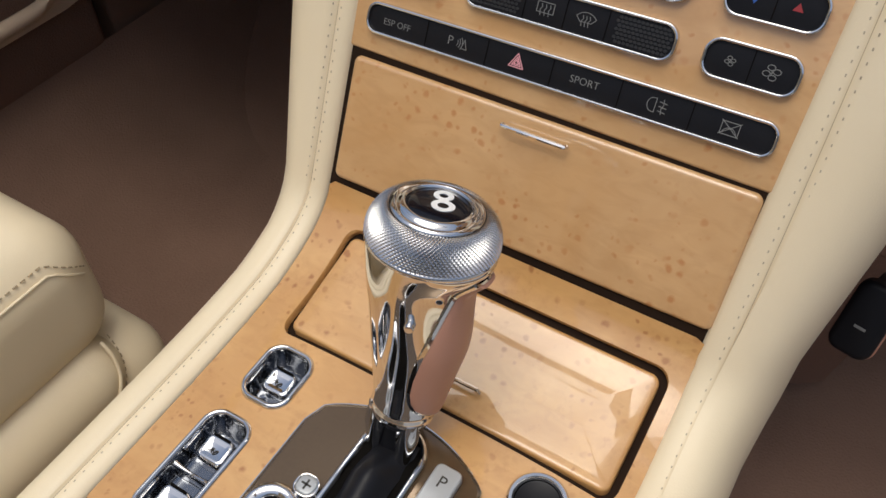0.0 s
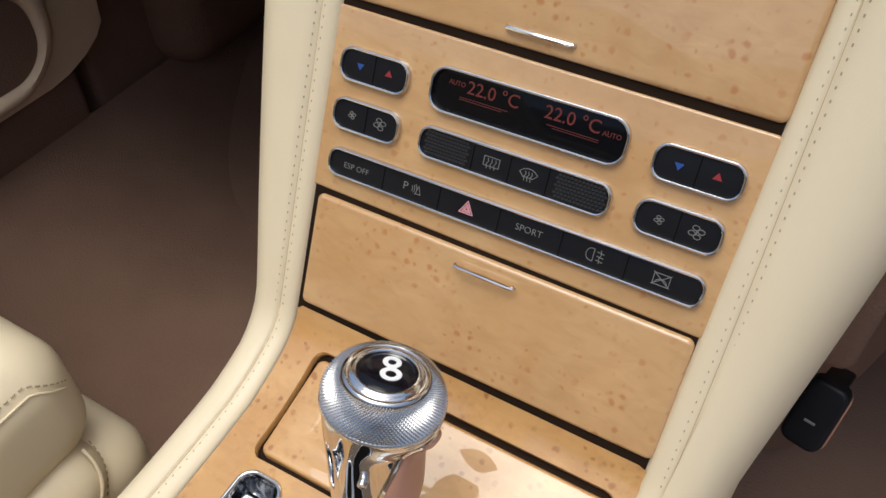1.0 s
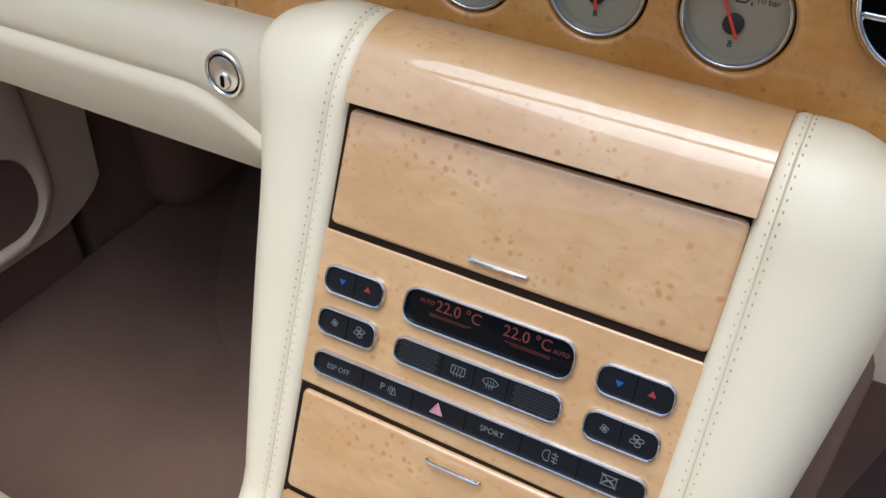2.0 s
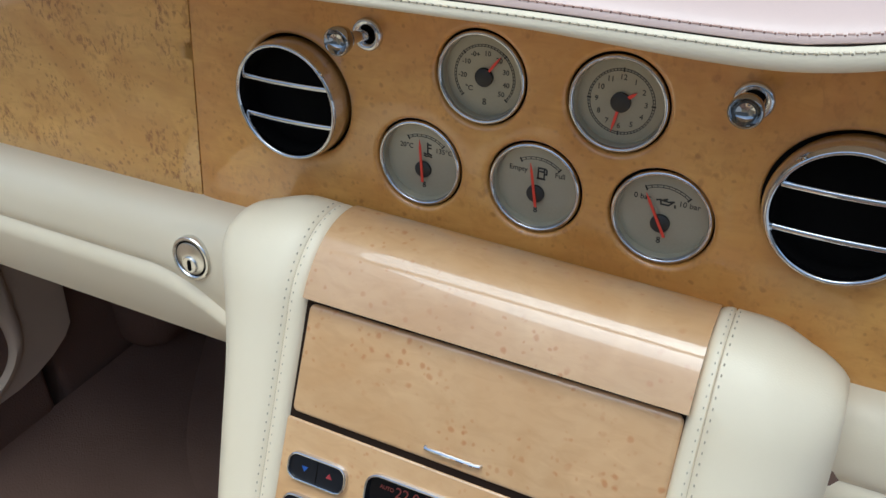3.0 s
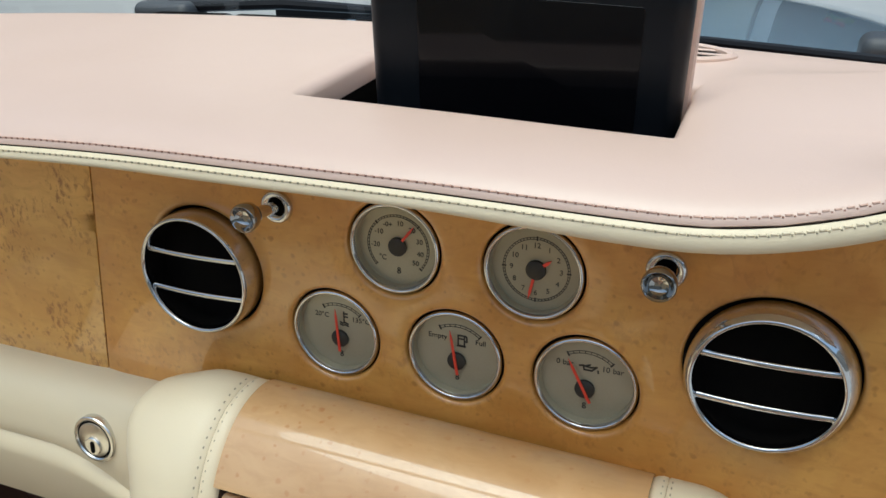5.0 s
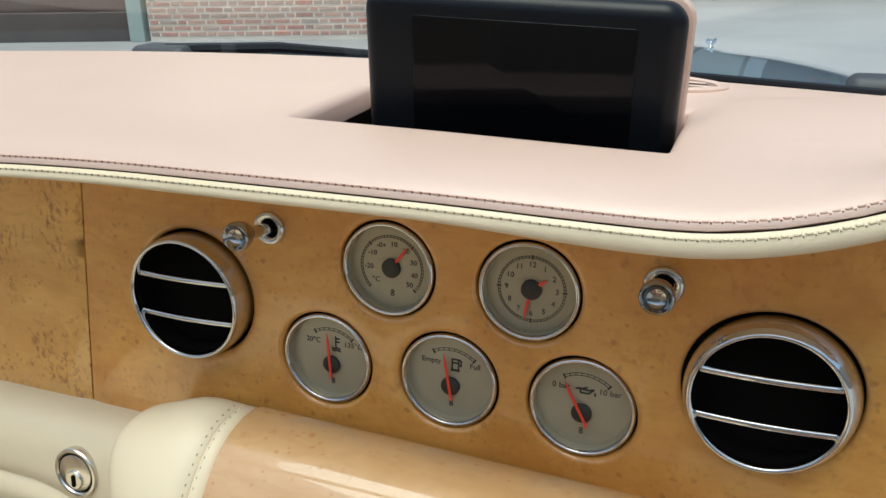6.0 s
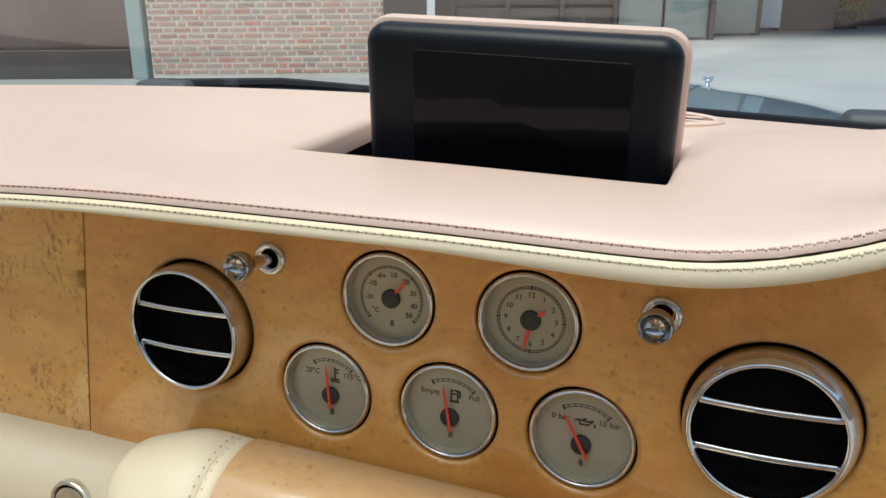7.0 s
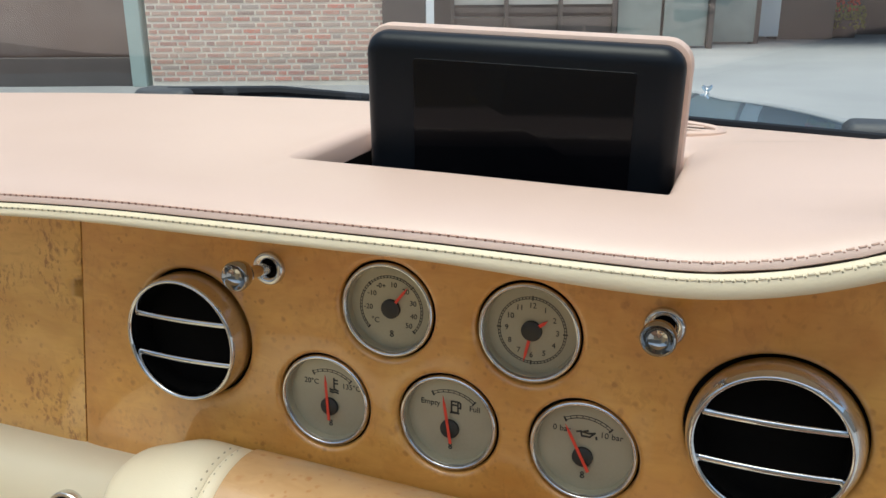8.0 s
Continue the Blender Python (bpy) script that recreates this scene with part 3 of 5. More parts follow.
part("readout", bm, GLOW, display, "glowing red readout")
for x0, x1, y in ((-0.034, -0.009, -0.0016), (-0.034, -0.012, -0.0026), (0.011, 0.036, -0.0018), (0.014, 0.036, -0.0028)):
    part("scale_bar", ribbon([[(x0, y), (x1, y)]], 0.00035, 0.0007, None, 0.0001), SCALE_RED, display)

c = pod("defrost_strip", 0.0034, 0.1213, 0.0993, 0.0160, "black strip with two defrost symbols")
split(c, (-0.0200, -0.0005, 0.0190), 0.014)
z = 0.0017
rear = [arc(-0.0100, 0, 0.0034, 20, 160, 6, 1.15) and [(-0.0140, 0.0025), (-0.0060, 0.0025), (-0.0060, -0.0020), (-0.0140, -0.0020), (-0.0140, 0.0025)]]
rear += [[(-0.0100 + dx, 0.0016), (-0.0096 + dx, 0.0003), (-0.0104 + dx, -0.0009), (-0.0100 + dx, -0.0032)] for dx in (-0.002, 0, 0.002)]
part("rear_screen_mark", ribbon(rear, 0.00028, z), ICON, c)
front = [arc(0.0092, -0.0030, 0.0060, 40, 140, 8) + [(0.0066, -0.0012), (0.0118, -0.0012), arc(0.0092, -0.0030, 0.0060, 40, 140, 8)[0]]]
front += [[(0.0092 + dx, 0.0015), (0.0096 + dx, 0.0002), (0.0088 + dx, -0.0010), (0.0092 + dx, -0.0030)] for dx in (-0.0016, 0, 0.0016)]
part("windscreen_mark", ribbon(front, 0.00028, z), ICON, c)
for sx in (-1, 1):
    bm = bmesh.new()
    for i in range(-6, 7):
        for j in range(-3, 4):
            if abs(i) + 0 * j <= 6:
                x, y = sx * 0.0345 + i * 0.0019 + (0.00095 if j % 2 else 0), j * 0.0017
                if abs(x) < 0.0475 and abs(x) > 0.0225:
                    pts = [(x + 0.0009 * math.cos(radians(60 * k)), y + 0.0007 * math.sin(radians(60 * k))) for k in range(6)]
                    stack([[(a, b, 0.0014) for a, b in pts], [(a * 1.0, b * 1.0, 0.0021) for a, b in pts]], True, bm)
    part("grille_texture", bm, DIAMOND, c, "fine diamond grille")

c = pod("switch_strip", 0.0046, 0.1470, 0.1995, 0.0150, "long black strip of six chrome-rimmed push buttons")
split(c, (-0.0660, -0.0335, -0.0005, 0.0320, 0.0640), 0.0128)
part("stability_text", lettering("ESP OFF", 0.0044, -0.0828, -0.0008, z, None, 0.0, -0.00006), ICON, c)
park = lettering("P", 0.0060, -0.0530, 0, z, None, 0.0, -0.00006)
ribbon([arc(-0.0510, 0, r, -35, 35, 4) for r in (0.0022, 0.0034, 0.0046)] + [[(-0.0455, 0.0022), (-0.0468, -0.0022), (-0.0440, -0.0022), (-0.0455, 0.0022)]], 0.00028, z, park)
part("parking_mark", park, ICON, c)
haz = [[(-0.0179 + r * math.cos(radians(a)), -0.0006 + r * math.sin(radians(a))) for a in (90, 210, 330, 450)] for r in (0.0042, 0.0026, 0.0013)]
part("hazard_mark", ribbon(haz, 0.00042, z), PINKP, c)
part("sport_text", lettering("SPORT", 0.0047, 0.0154, 0, z, None, 0.0, -0.00006), ICON, c)
fog = [arc(0.0470, 0, 0.0030, 90, 270, 8, 0.8) + [(0.0482, -0.0030), (0.0482, 0.0030), (0.0470, 0.0030)]] + [[(0.0498, y), (0.0530, y - 0.0004)] for y in (0.0020, 0.0, -0.0020)] + [[(0.0513, 0.0032), (0.0517, 0.001), (0.0510, -0.001), (0.0514, -0.0032)]]
part("fog_lamp_mark", ribbon(fog, 0.00028, z), ICON, c)
blind = [[(0.0768, -0.0028), (0.0768, 0.0026), (0.0842, 0.0026), (0.0842, -0.0028), (0.0768, -0.0028)], [(0.0764, 0.003), (0.0846, -0.003)], [(0.0764, -0.003), (0.0846, 0.003)], arc(0.0805, -0.0028, 0.0030, 20, 160, 6)]
part("blind_mark", ribbon(blind, 0.00028, z), ICON, c)

# ---- dashboard ----
dash = thing("dashboard", pose(0, 0, 0), "dashboard with burr-veneer fascia and tan leather top", "dashboard")


def brow(x):
    """Rise of the dashboard's edge towards the driver's instruments."""
    k = max(x - 0.105, 0)
    return min(2.2 * k * k + 0.012 * k, 0.09)


def edge_z(x):
    """Rise and fall of the overhanging edge: it sags towards the door and sweeps up before the driver."""
    k = max(x - 0.112, 0)
    return min(2.6 * k * k + 0.03 * k, 0.09) - 0.0012 * ease(x, 0.0, 0.10) - 0.0085 * ease(-x, 0.13, 0.40)


def fascia_y(x, z):
    """The fascia leans back a little and comes forward before the driver."""
    return 0.0040 + 0.03 * (z - 0.9) - 0.010 * ease(x, 0.05, 0.16)


def seam_x(z):
    """The joint beside the passenger's panel leans outwards towards its foot."""
    return -0.2405 + 0.113 * (z - 0.9)


def on_fascia(x, z, out=0.0):
    return pose(x, fascia_y(x, z), z, 90 - 1.7) @ pose(0, 0, out)


RU, RL = 0.0270, 0.0281
HOLES = [(-0.0341, 0.9423, RU), (0.0420, 0.9405, RU), (-0.0729, 0.8839, RL), (-0.0001, 0.8839, RL), (0.0718, 0.8828, RL), (-0.1570, 0.9122, 0.0386), (0.1568, 0.9128, 0.0384)]
LIP = [(0.0034, 0.0), (0.0025, 0.00012), (0.0016, 0.0004), (0.0009, 0.0009), (0.0004, 0.0016), (0.0, 0.0028), (0.0, 0.0110)]


def fascia(edges, holes, mat, label):
    """A veneered panel between two edges x(z), with round openings that have rolled lips."""
    n = 40
    z_at = lambda x, v: 0.800 + (0.985 + brow(x) - 0.800) * v
    left, right = edges
    ring = [(left(0.8 + 0.185 * k / n), 0.8 + 0.185 * k / n) for k in range(n + 1)]
    ring += [(left(0.985) + (right(0.985) - left(0.985)) * k / 90, 0) for k in range(1, 90)]
    ring = [(x, z if z else z_at(x, 1.0)) for x, z in ring]
    zr = z_at(right(0.985), 1.0)
    ring += [(right(0.8 + (zr - 0.8) * (1 - k / n)), 0.8 + (zr - 0.8) * (1 - k / n)) for k in range(n + 1)]
    ring += [(right(0.8) + (left(0.8) - right(0.8)) * k / 60, 0.8) for k in range(1, 60)]
    pts, links = list(ring), [(k, (k + 1) % len(ring)) for k in range(len(ring))]
    for cx, cz, r in holes:
        base = len(pts)
        for q in range(72):
            t = 2 * math.pi * q / 72
            pts.append((cx + (r + LIP[0][0]) * math.cos(t), cz + (r + LIP[0][0]) * math.sin(t)))
            links.append((base + q, base + (q + 1) % 72))
    for i in range(110):
        for j in range(22):
            x, z = -0.745 + 0.012 * i + 0.0016 * math.sin(7.3 * i + 3.1 * j), 0.808 + 0.0115 * j + 0.0016 * math.sin(2.7 * i + 5.9 * j)
            if left(z) + 0.006 < x < right(z) - 0.006 and z < z_at(x, 1.0) - 0.005 and all(math.hypot(x - cx, z - cz) > r + 0.0072 for cx, cz, r in holes):
                pts.append((x, z))
    vs, _, fs, _, _, _ = geometry.delaunay_2d_cdt([Vector(p) for p in pts], links, [], 0, 1e-6)
    bm = bmesh.new()

    def at(x, z, back=0.0):
        e = min(min(x - left(z), right(z) - x) / 0.0015, 1.0)
        return (x, fascia_y(x, z) + 0.0012 * (1 - e) ** 2 + back, z)

    vv = [bm.verts.new(at(p.x, p.y)) for p in vs]
    for f in fs:
        c = sum((vs[k] for k in f), Vector((0, 0))) / len(f)
        if left(c.y) < c.x < right(c.y) and c.y < z_at(c.x, 1.0) and all(any(math.hypot(vs[k].x - cx, vs[k].y - cz) > r + LIP[0][0] + 1e-5 for k in f) for cx, cz, r in holes):
            bm.faces.new([vv[k] for k in f])
    for cx, cz, r in holes:
        stack([[at(cx + (r + g) * math.cos(2 * math.pi * q / 72), cz + (r + g) * math.sin(2 * math.pi * q / 72), d) for q in range(72)] for g, d in LIP], False, bm)
    side = [at(x, z) for x, z in ring]
    stack([side, [(x, y + 0.010, z) for x, y, z in side]], False, bm)
    bmesh.ops.remove_doubles(bm, verts=bm.verts, dist=0.00002)
    return part("fascia_panel", bm, mat, dash, label, sharp=50)


fascia((lambda z: -0.74, lambda z: seam_x(z) - 0.0006), [], WOOD_DENSE, "speckled burr-veneer fascia panel before the passenger")
fascia((lambda z: seam_x(z) + 0.0006, lambda z: 0.42), HOLES, WOOD_RICH, "lacquered burr-veneer centre fascia panel")
part("fascia_core", block(-0.74, 0.42, 0.0185, 0.060, 0.800, 0.975), VOID, dash, "dark structure behind the fascia")

SLOT = (-0.1015, 0.1015, 0.0295, 0.128)


def top_z(x, y):
    """The leather top: level in the middle, with a soft ridge before the driver."""
    ridge = (0.0075 + 0.10 * max(x - 0.115, 0)) * ease(x, 0.102, 0.126) * (0.45 + 0.55 * ease(y, -0.01, 0.07)) * (1 - ease(y, 0.10, 0.19))
    return 1.0125 + 0.03 * max(y, 0) * (1 - ease(x, -0.02, 0.10)) + ridge


def rear_y(x):
    if x < -0.2:
        return 0.245 - 0.55 * (x + 0.2) ** 2
    a = 0.245 - 0.36 * (x + 0.2) ** 2
    return a + (0.262 - 0.33 * max(x - 0.08, 0) - a) * ease(x, -0.02, 0.10)


EDGE = [(-0.0450, -0.0128), (-0.0500, -0.0124), (-0.0512, -0.0112), (-0.0508, -0.0096), (-0.0494, -0.0079), (-0.0458, -0.0054), (-0.0400, -0.0031), (-0.030, -0.0012), (-0.014, 0.0)]
xs = sorted({round(-0.75 + 0.025 * i, 4) for i in range(49) if not -0.112 < -0.75 + 0.025 * i < 0.112} | {-0.1085, -0.1045, SLOT[0]} | {SLOT[1], 0.1035, 0.106} | {round(-0.08 + 0.02 * i, 4) for i in range(9)} | {-0.0970, 0.0970})
bm = bmesh.new()
cols = []
for x in xs:
    sk = -0.075 * min(max(x, -0.13), 0.102)
    f0, f1, r1 = SLOT[2] + sk, SLOT[3] + sk, rear_y(x)
    col = []
    for y, dz in EDGE:
        col.append((x, y, 1.0125 + edge_z(x) + dz + (top_z(x, y) - 1.0125 - edge_z(x)) * ease(y, -0.046, 0.0)))
    inside = SLOT[0] <= x <= SLOT[1]
    for y, d in ((f0 - 0.006, 0), (f0 - 0.002, 0.0006), (f0, 0.0024), (f0 + 0.004, 0), (f1 - 0.004, 0), (f1, 0.0024), (f1 + 0.002, 0.0006), (f1 + 0.006, 0)):
        k = d if inside else 0.0
        if x in (SLOT[0], SLOT[1]) and f0 < y < f1:
            k = 0.0055 if x < 0 else 0.0024
        if x == -0.1045 and f0 < y < f1:
            k = 0.0014
        col.append((x, y, top_z(x, y) - k))
    for k in range(1, 7):
        y = f1 + 0.006 + (r1 - f1 - 0.006) * k / 6
        col.append((x, y, top_z(x, y) - (0.004 if k == 6 else 0)))
    col.append((x, r1 + 0.004, top_z(x, r1) - 0.02))
    cols.append([bm.verts.new(p) for p in col])
ne = len(EDGE)
for i in range(len(xs) - 1):
    for j in range(len(cols[0]) - 1):
        if xs[i] >= SLOT[0] and xs[i + 1] <= SLOT[1] and ne + 2 <= j < ne + 5:
            continue
        bm.faces.new((cols[i][j], cols[i + 1][j], cols[i + 1][j + 1], cols[i][j + 1]))
# walls of the screen's opening
ia, ib = xs.index(SLOT[0]), xs.index(SLOT[1])
loop = [cols[i][ne + 2] for i in range(ia, ib + 1)] + [cols[ib][j] for j in range(ne + 3, ne + 5)] + [cols[i][ne + 5] for i in range(ib, ia - 1, -1)] + [cols[ia][j] for j in range(ne + 4, ne + 2, -1)]
low = [bm.verts.new(v.co - Vector((0, 0, 0.011))) for v in loop]
liner = [v.co.copy() for v in loop]
for k in range(len(loop)):
    j = (k + 1) % len(loop)
    bm.faces.new((loop[k], loop[j], low[j], low[k]))
part("leather_top", bm, PINK, dash, "smooth tan leather dashboard top", sharp=50)
# Black sheet below the leather walls; its colour is the opening's shade.
part("opening_shade", stack([[(p.x, p.y, p.z - 0.0105) for p in liner], [(p.x, p.y, p.z - 0.05) for p in liner], [(p.x * 0.5, p.y * 0.5 + 0.04, p.z - 0.05) for p in liner]], False), VOID, dash, "near-black sheet standing in for shade in the screen opening")
# cream roll under the leather
ROLL_FORM = [(0.0470, -3.0), (-0.0040, -1.05), (-0.0110, -0.98), (-0.0122, -0.90), (-0.0130, -0.75), (-0.0134, -0.50), (-0.0132, -0.20), (-0.0127, 0.10), (-0.0118, 0.40), (-0.0104, 0.68), (-0.0086, 0.88), (-0.0050, 1.0), (0.0, 1.0)]


def roll(u, v):
    x = -0.75 + 1.2 * u
    y, h = ROLL_FORM[int(round(v * 12))]
    low = 0.0033 + 0.0007 * ease(x, -0.20, -0.10) + 0.0025 * ease(x, 0.0, 0.10)
    return (x, -0.0412 + y, 0.9970 + edge_z(x) + (0.0046 if h > 0 else low) * h)


part("cream_roll", sheet(roll, 120, 12, 0.0), CREAM, dash, "cream leather roll along the dashboard edge", sharp=80)
# Dark tube painted as the thin shadow where leather meets roll.
part("welt_shade", tube([(-0.75 + 0.012 * i, -0.0508, 1.0006 + edge_z(-0.75 + 0.012 * i)) for i in range(99)], 0.0004, 6), GAP_SHADE, dash, "thin dark tube as the contact shade above the cream roll")
stitch_x = [-0.74 + 0.004 * i for i in range(294)]
seam_a = [(x, -0.0495, 1.0045 + edge_z(x)) for x in stitch_x]
seam_b = [(x, -0.0532, 0.9987 + edge_z(x)) for x in stitch_x]
for way, mat, hole, w, label in ((seam_a, THREAD_PINK, SHADE_BROWN, 0.0010, "row of tan stitches"), (seam_b, CREAM, SHADE_OLIVE, 0.0009, "row of cream stitches")):
    part("stitching", stitches(way, [(0, -0.8, 0.5)] * 294, 0.0030, 0.0010, 0.0010, 0.0003), mat, dash, label)
    # Crease and holes are raised dark shapes; their colour is the hollows' shade.
    part("crease", tube([(x, y + 0.0002, z - 0.0005) for x, y, z in way], 0.0004, 6), hole, dash, "thin dark tube as the shade in the crease under the stitches")
    part("stitch_hole", stitches([(x + 0.0020, y - 0.0001, z - 0.0003) for x, y, z in way], [(0, -0.8, 0.5)] * 294, w, w, 0.0040 - w, 0.0005), hole, dash, "row of small dark needle holes")


# ---- round gauges in the fascia ----
def gauge(hole, dx, dz, name, label):
    """A dial sunk behind a slim bezel; dx, dz place its needle hub from the opening's centre."""
    x, z, r = HOLES[hole]
    g = thing(name, on_fascia(x, z, -0.0086), label, "gauge", "gauges in the fascia")
    part("bezel", lathe([(r - 0.0010, -0.001), (r - 0.0010, 0.0060), (r - 0.0012, 0.0071), (r - 0.0018, 0.0078), (r - 0.0026, 0.0080), (r - 0.0032, 0.0075), (r - 0.0036, 0.0066), (r - 0.0037, 0.0054)], 72), CHROME, g, "polished chrome bezel", sharp=60)
    part("dial_wall", lathe([(r - 0.0036, 0.0056), (r - 0.0042, 0.0010)], 72), FACE, g, "pale inner wall of the dial", sharp=60)
    # Black ring painted as the shaded gap between bezel and wood.
    part("bezel_shade", lathe([(r - 0.0011, 0.0046), (r + 0.0003, 0.0042)], 72), VOID, g, "thin black ring as the shade in the gap round the bezel")
    face = part("dial_face", lathe([(r - 0.0030, 0.0004), (r - 0.0032, 0.0014), (0.0, 0.0014)], 72), FACE, g, "pale silver-beige dial")
    part("hub", lathe([(0.0052, 0.0012), (0.0052, 0.0030), (0.0047, 0.0034), (0.0, 0.0040)], 28), INK, g, "dark brown needle hub", pose(dx, dz, 0))
    if name != "clock":
        part("badge", twin_ring(0.0036, 0.00075, 0.0014), INK, g, "small dark badge", pose(dx, dz - 0.0140 if dz > -0.001 else dz - 0.0104, 0))
    return g, face


def needle(g, hx, hub, angle, length, tail, w, mat=RED, name="needle", up=0.0):
    c, s = math.cos(radians(angle)), math.sin(radians(angle))
    pts = [(-tail, -w * 0.6), (length * 0.75, -w * 0.55), (length, 0), (length * 0.75, w * 0.55), (-tail, w * 0.6)]
    q = [(hx + c * a - s * b, hub + s * a + c * b) for a, b in pts]
    part(name, stack([[(a, b, 0.0026 + up) for a, b in q], [(a, b, 0.0031 + up) for a, b in q]]), mat, g, "slim red needle")


def track(r, a0, a1, n, cy, thick=0.0011):
    """Tick track: two thin arcs with bars between."""
    m = max(int(abs(a1 - a0) / 6), 6)
    bm = ribbon([arc(0, cy, r, a0, a1, m), arc(0, cy, r - thick, a0, a1, m)], 0.00022, 0.0014)
    for i in range(n + 1):
        a = radians(a0 + (a1 - a0) * i / n)
        ribbon([[(r * math.cos(a), cy + r * math.sin(a)), ((r - thick) * math.cos(a), cy + (r - thick) * math.sin(a))]], 0.00032, 0.0014, bm)
    return bm


g, face = gauge(0, 0.0001, -0.0007, "temperature_gauge", "outside temperature dial with a red needle")
bm = track(0.0180, 222, -42, 42, 0)
for a in (222, 134, 46, -42):
    ribbon([[(0.0182 * math.cos(radians(a)), 0.0182 * math.sin(radians(a))), (0.0166 * math.cos(radians(a)), 0.0166 * math.sin(radians(a)))]], 0.0007, 0.0014, bm)
for k, (txt, a) in enumerate((("-20", 182), ("-10", 146), ("-0+", 115), ("10", 83), ("20", 50), ("30", 18), ("40", -13), ("50", -40))):
    lettering(txt, 0.0040, 0.0132 * math.cos(radians(a)), 0.0132 * math.sin(radians(a)), 0.0015, bm)
lettering("\u00b0C", 0.0042, -0.0092, -0.0075, 0.0015, bm)
part("scale", bm, INK, face, "", pose(0.0001, -0.0007, 0))
needle(g, 0.0001, -0.0007, 52, 0.0165, 0.002, 0.0013)

g, face = gauge(1, 0.0003, -0.0003, "clock", "round analogue clock with red hands")
bm = track(0.0175, 90, 450, 60, 0)
for k in range(4):
    a = radians(90 * k)
    ribbon([[(0.0178 * math.cos(a), 0.0178 * math.sin(a)), (0.0160 * math.cos(a), 0.0160 * math.sin(a))]], 0.0007, 0.0014, bm)
for h in range(1, 13):
    a = radians(90 - 30 * h)
    lettering(str(h), 0.0040, 0.0130 * math.cos(a), 0.0130 * math.sin(a), 0.0015, bm)
part("scale", bm, INK, face, "", pose(0.0003, -0.0003, 0))
needle(g, 0.0003, -0.0003, 38, 0.0105, 0.001, 0.0015, RED, "hour_hand")
needle(g, 0.0003, -0.0003, 258, 0.0170, 0.001, 0.0013, RED, "minute_hand")


def small_gauge(hole, dx, name, label, left, right, angle, icon):
    hub = -0.0040
    g, face = gauge(hole, dx, hub - 0.0015, name, label)
    bm = track(0.0215, 118, 50, 8, hub, 0.0014)
    for a in (118, 50):
        ribbon([[(0.0218 * math.cos(radians(a)), hub + 0.0218 * math.sin(radians(a))), (0.0195 * math.cos(radians(a)), hub + 0.0195 * math.sin(radians(a)))]], 0.0008, 0.0014, bm)
    lettering(left, 0.0044, -0.0112, 0.0088, 0.0015, bm)
    lettering(right, 0.0044, 0.0137, 0.0085, 0.0015, bm)
    ribbon(icon, 0.00085, 0.0014, bm)
    part("scale", bm, INK, face, "", pose(dx, -0.0008, 0))
    needle(g, dx, hub - 0.0015, angle, 0.0198, 0.0076, 0.0013, RED, "needle", 0.0014)


thermo = [[(0.003, 0.0125), (0.003, 0.0060)], [(0.003, 0.0115), (0.0052, 0.0115)], [(0.003, 0.0095), (0.0052, 0.0095)], [(0.0005, 0.0058), (0.002, 0.0052), (0.0035, 0.0058), (0.0055, 0.0052)], [(0.0005, 0.0044), (0.002, 0.0038), (0.0035, 0.0044), (0.0055, 0.0038)]]
pump = [[(0.0008, 0.0050), (0.0008, 0.0112), (0.0044, 0.0112), (0.0044, 0.0050), (0.0008, 0.0050)], [(0.0012, 0.0092), (0.0040, 0.0092)], [(0.0044, 0.0080), (0.0058, 0.0078), (0.0058, 0.0105), (0.0050, 0.0112)], [(0.0003, 0.0047), (0.0049, 0.0047)]]
can = [[(-0.0035, 0.0085), (-0.0015, 0.0090), (-0.0010, 0.0065), (0.0030, 0.0065), (0.0055, 0.0090), (0.0028, 0.0083), (-0.0015, 0.0088)], [(0.0000, 0.0090), (0.0020, 0.0098)], [(0.0062, 0.0070), (0.0064, 0.0058)]]
small_gauge(2, 0.0003, "coolant_gauge", "coolant temperature dial with a red needle", "20\u00b0C", "135\u00b0C", 93, thermo)
small_gauge(3, -0.0004, "fuel_gauge", "fuel gauge with a red needle near empty", "Empty", "Full", 99, pump)
small_gauge(4, -0.0008, "oil_gauge", "oil pressure dial with a red needle at zero", "0 bar", "10 bar", 117, can)


